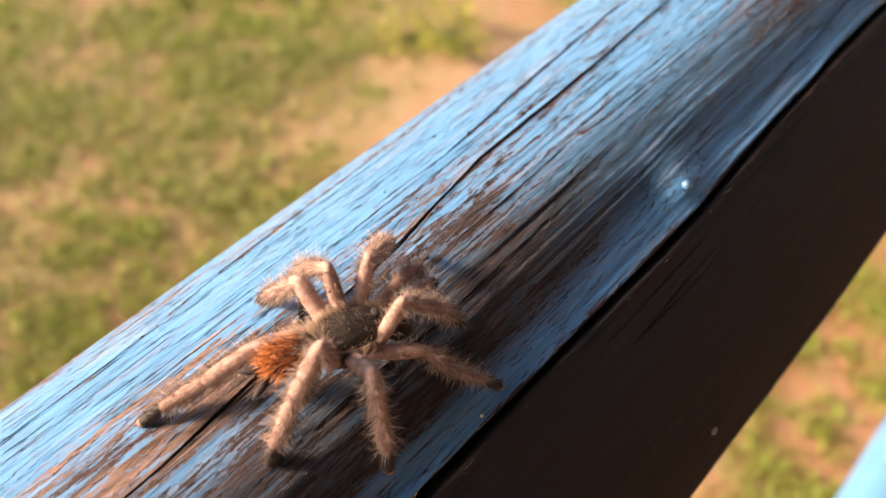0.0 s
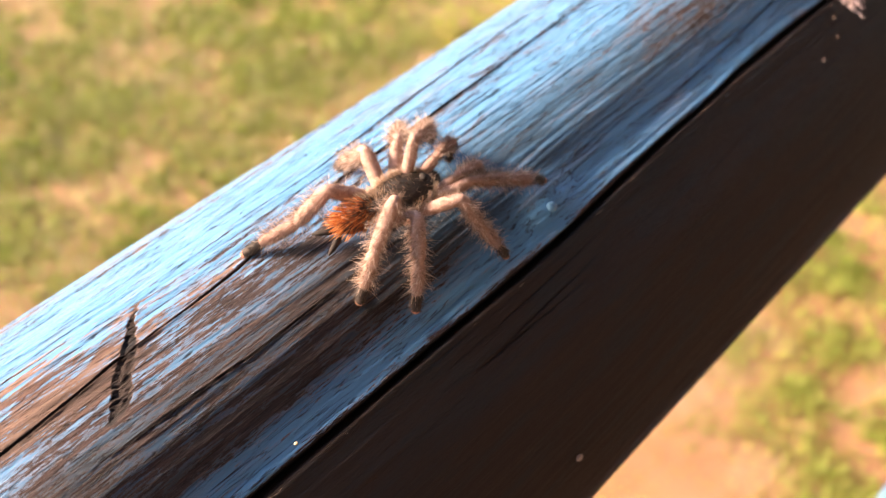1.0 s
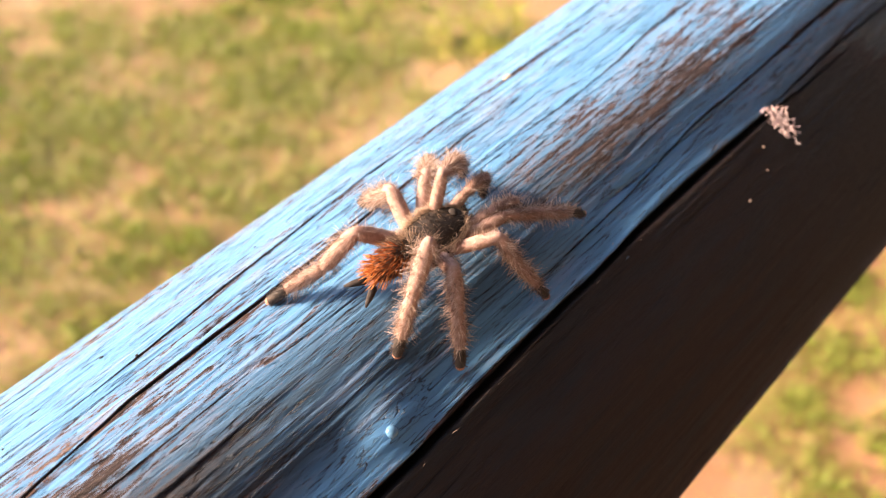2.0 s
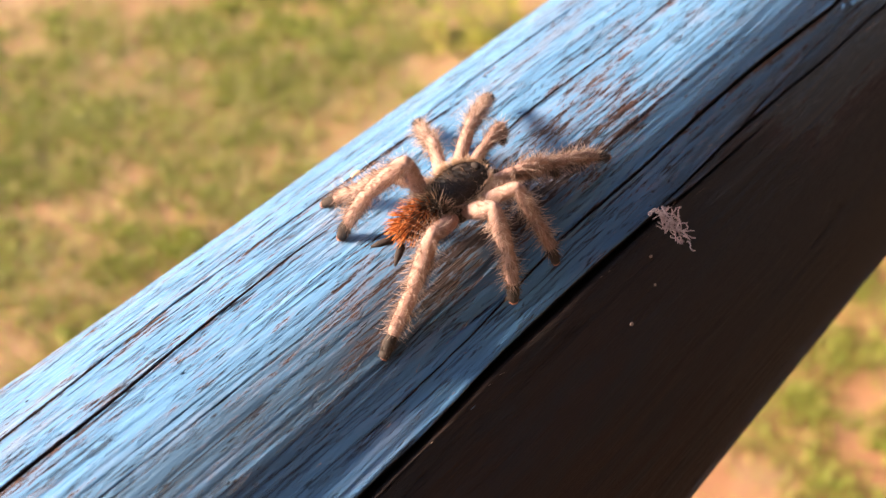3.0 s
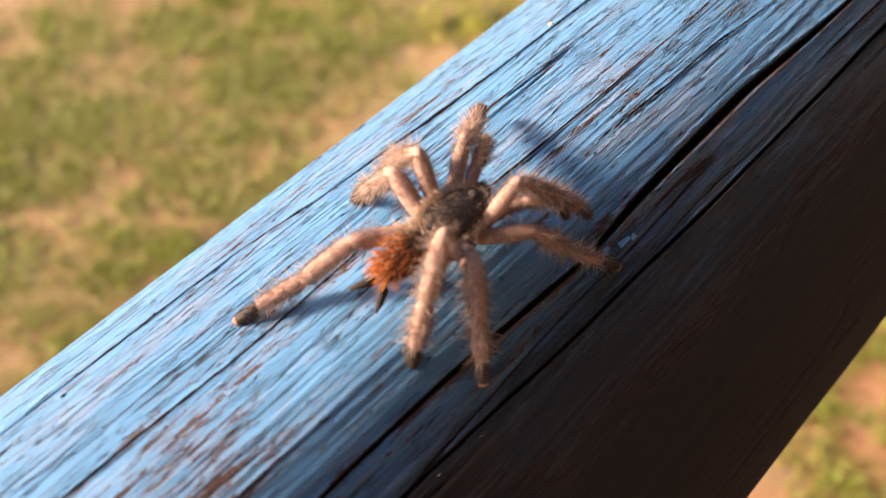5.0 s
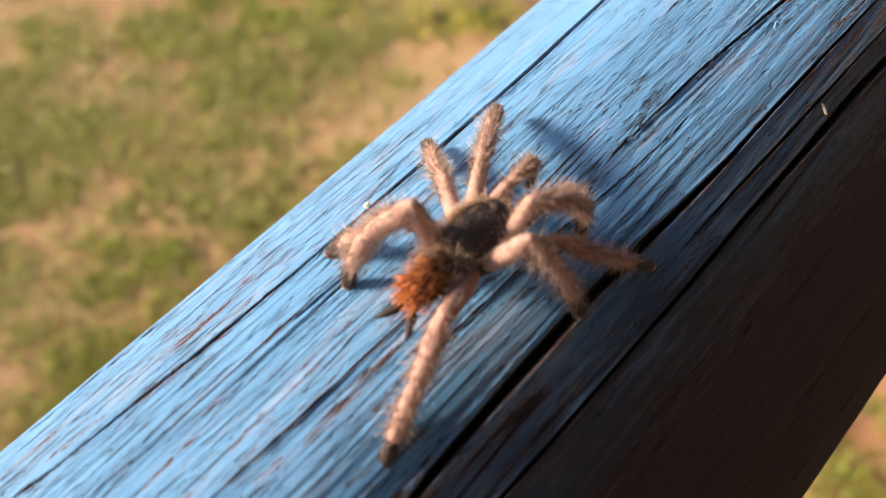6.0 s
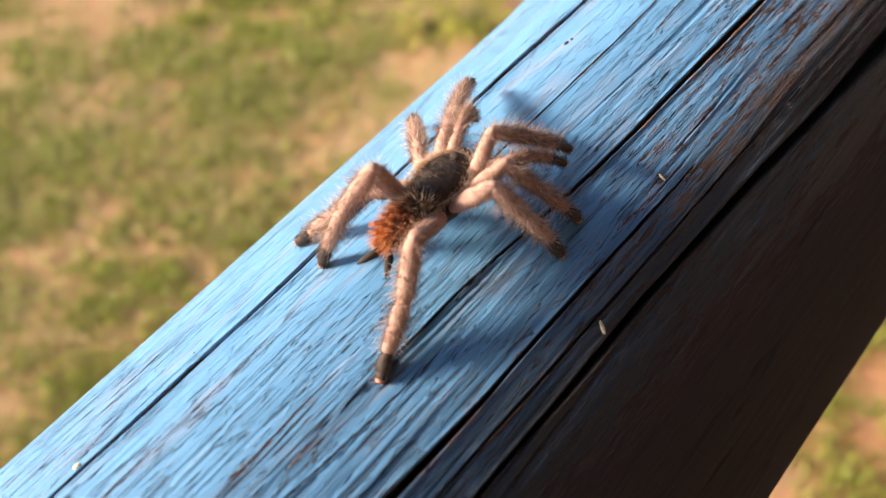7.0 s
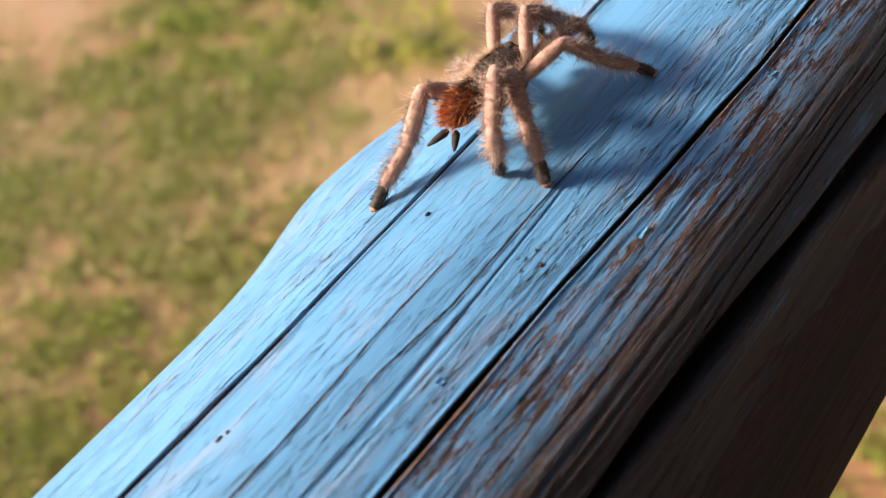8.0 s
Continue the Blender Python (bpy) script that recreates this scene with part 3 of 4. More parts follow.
green = spots[(bareness - 0.6 * lushness < 0.55) & (0.6 * patch + 1.1 * lushness > -0.62)]
dry = spots[(bareness < 0.8) & (patch - 0.8 * lushness < 0.12) & (spots[:, 1] > 0.5)]
tagged(new("green_grass", tuft_field("green_grass", 5, 240000, green, 0.8, (0.012, 0.032), 0.0042, [GRASS])),
       "patchy short green grass on dry soil", "grass", kind="stuff")
tagged(new("dry_grass", tuft_field("dry_grass", 6, 45000, dry, 1.0, (0.012, 0.034), 0.0036, [STRAW], 1.3)),
       "dry straw-coloured grass lying on the soil", "grass", kind="stuff")


def weed(name, x, y, seed, leaves, size, tall):
    """A low leafy weed: stems and pointed leaves."""
    r = random.Random(seed)
    holder = tagged(new(name), "bright green leafy weed in the grass", "plant", "weeds in the grass")
    holder.location = (x, y, 0)
    sv, sf, lv, lf = [], [], [], []
    for _ in range(leaves):
        a, up, far = r.uniform(0, 6.28), tall * r.uniform(0.35, 1), size * r.uniform(0.3, 1.2)
        tip = Vector((math.cos(a) * far, math.sin(a) * far, up))
        b = len(sv)
        for p, w in ((Vector((0, 0, -0.01)), 0.003), (tip, 0.0014)):
            sv += [p + Vector((math.cos(k * 2.09), math.sin(k * 2.09), 0)) * w for k in range(3)]
        sf += [(b + k, b + (k + 1) % 3, b + 3 + (k + 1) % 3, b + 3 + k) for k in range(3)]
        way = Vector((math.cos(a + r.uniform(-0.8, 0.8)), math.sin(a + r.uniform(-0.8, 0.8)), r.uniform(-0.4, 0.3))).normalized()
        side = way.cross(Vector((0, 0, 1))).normalized()
        ln = r.uniform(0.035, 0.06)
        b = len(lv)
        lv += [tip, tip + way * ln * 0.45 + side * ln * 0.24, tip + way * ln * 0.5 - Vector((0, 0, 0.006)), tip + way * ln * 0.45 - side * ln * 0.24, tip + way * ln]
        lf += [(b, b + 1, b + 2), (b, b + 2, b + 3), (b + 1, b + 4, b + 2), (b + 2, b + 4, b + 3)]
    part("stalk", mesh_of("stalk", sv, sf, [STEM]), holder)
    part("foliage", mesh_of("foliage", lv, lf, [LEAF], smooth=False), holder)
    return holder


weed("weed", 2.56, 1.76, 1, 90, 0.13, 0.12)
weed("weed", 2.47, 1.88, 2, 40, 0.09, 0.08)


# ---------------------------------------------------------------- the spider
def hairs(rng, roots, ways, length, thick, droop=0.0):
    """Thin three-sided spikes at roots, along ways; verts and faces."""
    n = len(roots)
    ways = ways / np.linalg.norm(ways, axis=1, keepdims=True)
    ref = np.where(np.abs(ways[:, 2:3]) < 0.9, [[0, 0, 1.0]], [[1.0, 0, 0]])
    a = np.cross(ways, ref)
    a /= np.linalg.norm(a, axis=1, keepdims=True)
    b = np.cross(ways, a)
    long = rng.uniform(*length, n)[:, None]
    wide = thick * rng.uniform(0.7, 1.3, n)[:, None]
    bow = np.array([0, 0, -1.0]) * droop * long
    v = np.zeros((n, 7, 3))
    for k in range(3):
        turn = k * 2.094
        ring = math.cos(turn) * a + math.sin(turn) * b
        v[:, k] = roots + ring * wide
        v[:, 3 + k] = roots + ways * long * 0.55 + ring * wide * 0.75 + bow * 0.3
    v[:, 6] = roots + ways * long + bow
    base = np.arange(n)[:, None] * 7
    f = [base + np.array([k, (k + 1) % 3, 3 + (k + 1) % 3, 3 + k]) for k in range(3)]
    quads = np.concatenate(f, 1).reshape(-1, 4)
    tips = np.concatenate([base + np.array([3 + k, 3 + (k + 1) % 3, 6]) for k in range(3)], 1).reshape(-1, 3)
    return v.reshape(-1, 3), quads.tolist() + tips.tolist()


def joined(name, pieces, mats):
    """One mesh of several pieces: (verts, faces, slot)."""
    verts, faces, slots = [], [], []
    for v, f, slot in pieces:
        b = len(verts)
        verts += [tuple(p) for p in v]
        faces += [tuple(int(i) + b for i in q) for q in f]
        slots += [slot] * len(f)
    return mesh_of(name, verts, faces, mats, slots)


def limb(name, seed, ln, r0, r1, kind):
    """A leg segment along +x: rounded, a little swollen, and covered with hair."""
    rng = np.random.default_rng(seed)
    swell = lambda s: (r0 + (r1 - r0) * s) * (1 + 0.16 * math.sin(math.pi * s)) * min(1, 0.8 + 2 * s, 0.8 + 2 * (1 - s))
    prof = [(-0.7 * r0, 0.2 * r0), (-0.45 * r0, 0.6 * r0)] + [(ln * s, swell(s)) for s in np.linspace(0.0, 1.0, 13)] + [(ln + 0.45 * r1, 0.6 * r1), (ln + 0.7 * r1, 0.2 * r1)]
    pieces = [(*spindle(prof), 0)]

    def coat(count, length, thick, slot, lean, s0=0.0, s1=1.0):
        s, t = rng.uniform(s0, s1, count), rng.uniform(0, 2 * math.pi, count)
        r = np.array([swell(q) for q in s]) * 0.92
        out = np.stack([np.zeros(count), np.cos(t), np.sin(t)], -1)
        roots = np.stack([s * ln, r * np.cos(t), r * np.sin(t)], -1)
        ways = out + np.stack([rng.uniform(-0.1, 1.1, count) * lean, *(rng.normal(0, 0.42, (2, count)))], -1)
        pieces.append((*hairs(rng, roots, ways, length, thick), slot))

    area = ln / 0.010
    if kind == "foot":
        coat(int(420 * area), (0.0005, 0.0011), 0.00005, 1, 1.0, 0.0, 0.97)
        mats = [FOOT, FOOT_HAIR, TOE]
        tip = [(ln * 0.86, r1 * 0.8), (ln * 0.95, r1 * 1.02), (ln * 1.05, r1 * 0.85), (ln * 1.09, r1 * 0.3)]
        pieces.append((*spindle(tip), 2))
    else:
        bald = kind == "femur"
        coat(int((520 if bald else 720) * area), (0.0003, 0.0009), 0.000026, 1, 1.0)
        coat(int((70 if bald else 290) * area), (0.0009, 0.0036), 0.000031, 3, 0.85)
        coat(int((180 if bald else 480) * area), (0.0005, 0.0018), 0.000032, 2, 0.8, 0.55 if bald else 0.15, 1.0)
        mats = [SKIN, HAIR, SMOKY, LONG_HAIR]
    return joined(name, pieces, mats)


spider = tagged(new("tarantula"), "hairy beige tarantula with dark carapace and orange abdomen, walking", "spider")


def egg(centre, size, rows=18, sides=24, flat=0.0):
    v, f = [], []
    for i in range(rows + 1):
        a = math.pi * i / rows
        for k in range(sides):
            b = 2 * math.pi * k / sides
            z = math.sin(a) * math.sin(b)
            v.append((centre[0] - size[0] * math.cos(a), centre[1] + size[1] * math.sin(a) * math.cos(b), centre[2] + size[2] * (z if z > 0 else z * (1 - flat))))
    for i in range(rows):
        f += [(i * sides + k, i * sides + (k + 1) % sides, (i + 1) * sides + (k + 1) % sides, (i + 1) * sides + k) for k in range(sides)]
    return v, f


def shell_hairs(rng, centre, size, count, length, thick, back, above=-0.3, rim=False):
    """Hairs over an egg, swept back."""
    d = rng.normal(0, 1, (count * 4, 3))
    d /= np.linalg.norm(d, axis=1, keepdims=True)
    d = d[(d[:, 2] > 0.0) & (d[:, 2] < 0.5) & (d[:, 0] < 0.85)] if rim else d[d[:, 2] > above]
    d = d[:count]
    roots = np.array(centre) + d * np.array(size) * 0.98
    ways = d / np.array(size) * min(size) + np.array([-back, 0, 0.6 if rim else 0.1]) + rng.normal(0, 0.22, d.shape)
    return hairs(rng, roots, ways, length, thick)


def body_parts():
    rng = np.random.default_rng(21)
    c, s = (0.0070, 0, 0.0105), (0.0077, 0.0044, 0.0029)
    part("carapace", joined("carapace", [(*egg(c, s, flat=0.3), 0), (*shell_hairs(rng, c, s, 1100, (0.0006, 0.0016), 0.00004, 1.2, 0.1), 1), (*shell_hairs(rng, c, s, 100, (0.0012, 0.0030), 0.000035, 0.8, 0.0), 2),
                                         (*shell_hairs(rng, c, s, 600, (0.0012, 0.0028), 0.00005, 0.5, rim=True), 2)],
                            [SHELL, DARK_HAIR, RIM_HAIR]), spider, "dark oval carapace with a cream hair fringe")
    turns = [2 * math.pi * k / 48 for k in range(48)]
    ring = [(c[0] + (0.0066 + 0.0001 * math.cos(q)) * math.cos(a), (0.0044 + 0.0001 * math.cos(q)) * math.sin(a), 0.0115 + 0.0001 * math.sin(q)) for a in turns for q in (0.0, 1.57, 3.14, 4.71)]
    sides = [(k * 4 + q, ((k + 1) % 48) * 4 + q, ((k + 1) % 48) * 4 + (q + 1) % 4, k * 4 + (q + 1) % 4) for k in range(48) for q in range(4)]
    a = rng.uniform(0, 2 * math.pi, 560)
    roots = np.stack([c[0] + 0.0066 * np.cos(a), 0.0044 * np.sin(a), np.full(560, 0.0116)], -1) + rng.normal(0, 0.00015, (560, 3))
    ways = np.stack([0.6 * np.cos(a) - 0.5, np.sin(a), np.full(560, 0.55)], -1) + rng.normal(0, 0.3, (560, 3))
    part("carapace_fringe", joined("carapace_fringe", [(ring, sides, 0), (*hairs(rng, roots, ways, (0.0007, 0.0022), 0.00004), 0)], [RIM_HAIR]), spider, "cream fringe of hair round the carapace")
    e = (0.0116, 0, 0.0131)
    part("eye_mound", joined("eye_mound", [(*egg(e, (0.0008, 0.0010, 0.0006), 8, 12), 0)], [BLACK]), spider)
    part("sternum", joined("sternum", [(*egg((0.0062, 0, 0.0078), (0.0066, 0.005, 0.0022), 10, 16), 0)], [FOOT]), spider)
    part("pedicel", joined("pedicel", [(*egg((-0.0012, 0, 0.0098), (0.0022, 0.0014, 0.0014), 8, 12), 0)], [FOOT]), spider)
    c, s = (-0.0044, 0, 0.0110), (0.0048, 0.0027, 0.0029)
    crown = joined("abdomen", [(*egg(c, s), 0), (*shell_hairs(rng, c, s, 520, (0.0010, 0.0033), 0.00009, 1.3, -0.4), 1),
                               (*shell_hairs(rng, (c[0] + 0.0022, 0, c[2] + 0.0003), (s[0] * 0.7, s[1] * 0.5, s[2]), 420, (0.0012, 0.0034), 0.00006, 0.9, 0.0), 2),
                               (*shell_hairs(rng, c, s, 130, (0.0006, 0.0020), 0.00007, 0.6, -0.4), 2),
                               (*shell_hairs(rng, (-0.0006, 0, 0.0105), (0.003, 0.0036, 0.003), 330, (0.0015, 0.0036), 0.00005, 0.7, -0.2), 3)],
                   [RUST_SKIN, RUST, DARK_HAIR, RIM_HAIR])
    part("abdomen", crown, spider, "orange bristly abdomen")
    for side in (-1, 1):
        sp = part("spinneret", joined("spinneret", [(*spindle([(0, 0.0004), (0.0008, 0.0008), (0.0030, 0.0006), (0.0046, 0.0002)], 10), 0)], [BLACK]), spider)
        sp.matrix_basis = pose(-0.0090, side * 0.0009, 0.0092, 0, 10, 180 - side * 28)
        jaw = part("chelicera", joined("chelicera", [(*spindle([(0, 0.0008), (0.001, 0.0019), (0.0035, 0.0020), (0.0052, 0.0012), (0.0056, 0.0003)], 14), 0),
                                                     (*shell_hairs(rng, (0.0028, 0, 0), (0.003, 0.0018, 0.0018), 160, (0.0006, 0.0014), 0.00005, -0.4), 1)],
                                       [FOOT, SMOKY]), spider)
        jaw.matrix_basis = pose(0.0132, side * 0.0020, 0.0098, 0, 38, side * 4)


body_parts()

# hip place and the lengths of femur, tibia, metatarsus and foot, in millimetres
HIPS = {"1": (10.2, 3.6, (10.5, 10.5, 7.5, 4.6)), "2": (7.6, 4.4, (9.6, 9.6, 7.0, 4.4)), "3": (4.6, 4.2, (8.8, 8.8, 7.0, 4.4)),
        "4": (1.6, 3.6, (10.5, 10.5, 8.5, 4.6)), "P": (12.4, 2.4, (6.0, 5.6, 3.0, 3.4))}
LEGS = {}
for key, (fore, out, lens) in HIPS.items():
    fat = {"P": 0.70, "1": 0.82, "2": 0.86}.get(key, 1.0)
    segs = [limb("femur", 31, lens[0] / 1000, 0.00135 * fat, 0.00140 * fat, "femur"), limb("tibia", 37, lens[1] / 1000, 0.00136 * fat, 0.00132 * fat, "tibia"),
            limb("metatarsus", 41, lens[2] / 1000, 0.00126 * fat, 0.00108 * fat, "shin"), limb("tarsus", 43, lens[3] / 1000, 0.00105 * fat, 0.00090 * fat, "foot")]
    for side, sign in (("L", 1), ("R", -1)):
        what = "pedipalp" if key == "P" else "leg"
        names = [f"{what}_{n}" for n in ("femur", "tibia", "metatarsus", "foot")]
        LEGS[side + key] = (Vector((fore / 1000, sign * out / 1000, 0.0092)), [v / 1000 for v in lens],
                            [part(n, me, spider, "dark furry foot with a pink tip" if n.endswith("foot") else "") for n, me in zip(names, segs)])


# ---------------------------------------------------------------- small things on the rail
def on_rail(x, deg, lift=0.0):
    """A pose on the rail's skin: z out of it, x along it."""
    t = radians(deg)
    return Matrix.Translation((x, (R + lift) * math.cos(t), H + (R + lift) * math.sin(t))) @ Matrix.Rotation(t - math.pi / 2, 4, "X")


nail = tagged(new("nail", joined("nail", [(*egg((0, 0, 0), (0.0012, 0.0012, 0.0009), 10, 18), 0)], [STEEL])), "painted-over nail head in the rail", "nail")
nail.matrix_world = on_rail(0.1635, 112, 0.0015)


def thread_clump(name, seed, count, spread, long, m, label):
    """A tangle of fine threads, as thin bent tubes in one mesh."""
    r = random.Random(seed)
    pieces = []
    for _ in range(count):
        ahead = r.gauss(-0.0018, spread) if r.random() < 0.78 else r.uniform(0.0, 0.0045)       # a thick end and a trailing one
        p = Vector((ahead, r.gauss(0, spread * 0.35) - 0.12 * ahead, abs(r.gauss(0, 0.0009)) + 0.0002))
        way = Vector((r.uniform(-1, 1), r.uniform(-1, 1), r.uniform(-0.1, 0.4))).normalized()
        v, f, steps = [], [], 9
        for k in range(steps):
            side = way.cross(Vector((0, 0, 1))).normalized()
            v += [p + side * 0.00014, p - side * 0.00008 + Vector((0, 0, 0.00013)), p - side * 0.00008 - Vector((0, 0, 0.00013))]
            if k:
                b = (k - 1) * 3
                f += [(b + q, b + (q + 1) % 3, b + 3 + (q + 1) % 3, b + 3 + q) for q in range(3)]
            way = (way + Vector((r.gauss(0, 0.7), r.gauss(0, 0.7), r.gauss(0, 0.25)))).normalized()
            p = p + way * long / steps
            p.z = max(0.0002, min(p.z, 0.004))
        pieces.append((v, f, 0))
    ob = tagged(new(name, joined(name, pieces, [FLUFF])), label, "lint")
    ob.matrix_world = m
    return ob


thread_clump("lint_tuft", 3, 66, 0.0013, 0.0042, on_rail(0.2885, 119.8, 0.0004) @ pose(0, 0, 0, 0, 0, -80), "small tangled tuft of pinkish white lint caught on the crack")


def chip(name, x, deg, size, turn, label, cat="speck", mat=CHAFF, lift=0.0):
    ob = tagged(new(name, joined(name, [(*egg((0, 0, 0), size, 6, 8), 0)], [mat])), label, cat)
    ob.matrix_world = on_rail(x, deg, size[2] * 0.7 + lift) @ pose(0, 0, 0, 0, 0, turn)


chip("straw_bit", 0.490, 116.2, (0.0016, 0.00045, 0.0004), 60, "short pale bit of straw on the rail", lift=0.0006)
chip("chaff_speck", 0.475, 119.6, (0.0008, 0.0003, 0.0003), 20, "tiny pale speck of chaff in the crack", lift=0.0004)
chip("chaff_speck", 0.2535, 64.5, (0.0014, 0.0006, 0.0004), 5, "white flake lying on a crack")
chip("chaff_speck", 0.418, 66.5, (0.0007, 0.0006, 0.0004), 5, "small white flake on a crack")
chip("chaff_speck", 0.1322, 97.8, (0.0006, 0.0003, 0.0003), 30, "tiny pale speck of chaff on worn wood", lift=0.0002)
chip("chaff_speck", 0.0867, 115.2, (0.0004, 0.0003, 0.0003), 0, "tiny white speck beside the wide crack", lift=0.0003)
chip("chaff_speck", 0.5220, 107.5, (0.0009, 0.0003, 0.0003), 80, "pale sliver standing on flaked paint", lift=0.0004)
chip("pebble_grain", 0.2767, 125.5, (0.0003, 0.0003, 0.0002), 0, "tiny pinkish grain stuck to the rail's shaded side", mat=SPLINTER)
chip("pebble_grain", 0.2800, 121.0, (0.0004, 0.0003, 0.0003), 0, "tiny pinkish grain stuck to the rail's shaded side", mat=SPLINTER)
chip("pebble_grain", 0.1392, 160.5, (0.0010, 0.0008, 0.0006), 0, "tiny pinkish grain stuck to the rail's shaded side", mat=SPLINTER)
chip("pebble_grain", 0.2665, 127.6, (0.0005, 0.0004, 0.0003), 0, "tiny pinkish grain stuck to the rail's shaded side", mat=SPLINTER)



def flake_mesh(seed):
    """A curled chip of paint: a thin bent plate with a ragged outline."""
    r = random.Random(seed)
    ln, wd, cols, rows = r.uniform(0.0012, 0.0026), r.uniform(0.0003, 0.0006), 6, 3
    v, f = [], []
    for side in (0, 1):
        for i in range(cols):
            for j in range(rows):
                s, q = i / (cols - 1), j / (rows - 1) - 0.5
                lift = 0.0003 * s ** 2 + 0.00015 * (2 * q) ** 2
                v.append((ln * s + r.uniform(-1, 1) * 0.0001, wd * q * (1 - 0.5 * s) * 2 + r.uniform(-1, 1) * 0.00008, lift + 0.00010 * side - 0.00012))
    at = lambda side, i, j: side * cols * rows + i * rows + j
    for i in range(cols - 1):
        for j in range(rows - 1):
            f.append((at(1, i, j), at(1, i + 1, j), at(1, i + 1, j + 1), at(1, i, j + 1)))
            f.append((at(0, i, j), at(0, i, j + 1), at(0, i + 1, j + 1), at(0, i + 1, j)))
    for i in range(cols - 1):
        f += [(at(0, i, 0), at(0, i + 1, 0), at(1, i + 1, 0), at(1, i, 0)), (at(0, i + 1, 2), at(0, i, 2), at(1, i, 2), at(1, i + 1, 2))]
    f += [(at(0, 5, 0), at(0, 5, 1), at(1, 5, 1), at(1, 5, 0)), (at(0, 5, 1), at(0, 5, 2), at(1, 5, 2), at(1, 5, 1))]
    return mesh_of("paint_flake", v, f, [POST], smooth=False)


def loose_bits():
    """Curled flakes along the cracks, and splinters standing off the edge of the widest ones."""
    r = random.Random(17)
    kinds = [flake_mesh(k) for k in range(6)]
    for n in range(70):
        knots = CRACKS[r.choice((0, 1, 2, 2, 3, 4, 6, 7, 8, 8, 9, 9, 18))][0]
        kx, kd, _ = zip(*knots)
        x = r.uniform(max(kx[0], 0.0), min(kx[-1], 0.85))
        deg = float(np.interp(x, kx, kd)) + r.choice((-1, 1)) * r.uniform(1.2, 4.0)
        if 92 < deg < 116 and x > 0.3:
            ob = part("paint_flake", r.choice(kinds), top_rail)
            ob.matrix_basis = Matrix.Translation((0, 0, -H)) @ on_rail(x, deg, 0.0001) @ pose(0, 0, 0, 0, 0, r.choice((0, 180)) + r.gauss(0, 14))
    gen = np.random.default_rng(5)
    roots, ways = [], []
    for knots in (CRACKS[0][0], CRACKS[1][0], CRACKS[2][0]):
        kx, kd, _ = zip(*knots)
        for x in gen.uniform(max(kx[0], 0.0), min(kx[-1], 0.8), 45):
            t = radians(float(np.interp(x, kx, kd)) + gen.choice((-1.6, 1.6)))
            roots.append((x, R * math.cos(t), R * math.sin(t)))
            ways.append((gen.choice((-1, 1)) * gen.uniform(0.5, 1.5), math.cos(t) * 0.5 + gen.normal(0, 0.25), math.sin(t) * 0.5 + gen.normal(0, 0.25)))
    v, f = hairs(gen, np.array(roots), np.array(ways), (0.0006, 0.0022), 0.00005)
    part("splinters", joined("splinters", [(v, f, 0)], [SPLINTER]), top_rail, "fine pale splinters along the cracks")["kind"] = "stuff"


def dirt():
    """Dark specks of dirt scattered over the sunny side of the rail."""
    r, pieces = random.Random(29), []
    plain = [(0.4772, 75.5), (0.4815, 74.7), (0.4844, 75.1), (0.4909, 74.8), (0.5100, 75.2), (0.5949, 94.9), (0.5419, 73.3), (0.5435, 73.6), (0.5944, 72.3), (0.2358, 74.2), (0.2348, 74.9), (0.2554, 71.0)]
    places = [(x, deg, 0.0004) for x, deg in plain]
    places += [(r.choice((r.uniform(0.0, 0.45), r.uniform(0.42, 0.68))), r.uniform(55, 104), r.choice((0.00016, 0.0002, 0.0003))) for _ in range(60)]
    for x, deg, s in places:
        m = Matrix.Translation((0, 0, -H)) @ on_rail(x, deg, 0.0001)
        v, f = egg((0, 0, 0), (s * r.uniform(0.8, 2.0), s, s * 0.6), 5, 7)
        pieces.append(([m @ Vector(p) for p in v], f, 0))
    ob = tagged(new("dirt_specks", joined("dirt_specks", pieces, [BLACK])), "tiny dark specks of dirt on the rail's paint", "dirt", kind="stuff")
    ob.location = (0, 0, H)


loose_bits()
dirt()

# ---------------------------------------------------------------- what moves
TIMES = [0.0, 0.2, 0.5, 0.7, 1.0, 1.2, 1.5, 1.7, 2.0, 2.2, 2.5, 2.8, 3.0, 3.2, 3.5, 3.7, 4.0, 4.2, 4.5, 4.7, 5.0, 5.2, 5.5, 5.8, 6.0, 6.2, 6.5, 6.7, 7.0, 7.3, 7.5, 7.7, 7.8, 7.9, 8.0]
BODY_ALONG = [68.8, 79.8, 96.8, 118.2, 127.0, 139.3, 158.7, 169.3, 186.9, 198.7, 216.3, 233.9, 246.7, 254.2, 274.7, 280.5, 298.3, 306.6, 323.2, 331.0, 347.4, 358.3, 374.7, 391.0, 408.9, 424.1, 444.3, 452.6, 481.7, 511.4, 530.2, 552.2, 573.7, 592.9, 615.5]
BODY_ROUND = [91.0, 91.5, 92.5, 90.3, 94.3, 94.7, 94.5, 93.8, 93.4, 93.2, 92.7, 92.3, 91.5, 92.6, 91.6, 92.2, 93.4, 93.9, 92.8, 93.4, 93.5, 93.6, 93.7, 93.8, 92.5, 91.1, 89.2, 90.0, 85.4, 82.9, 82.2, 80.3, 77.4, 74.1, 71.6]
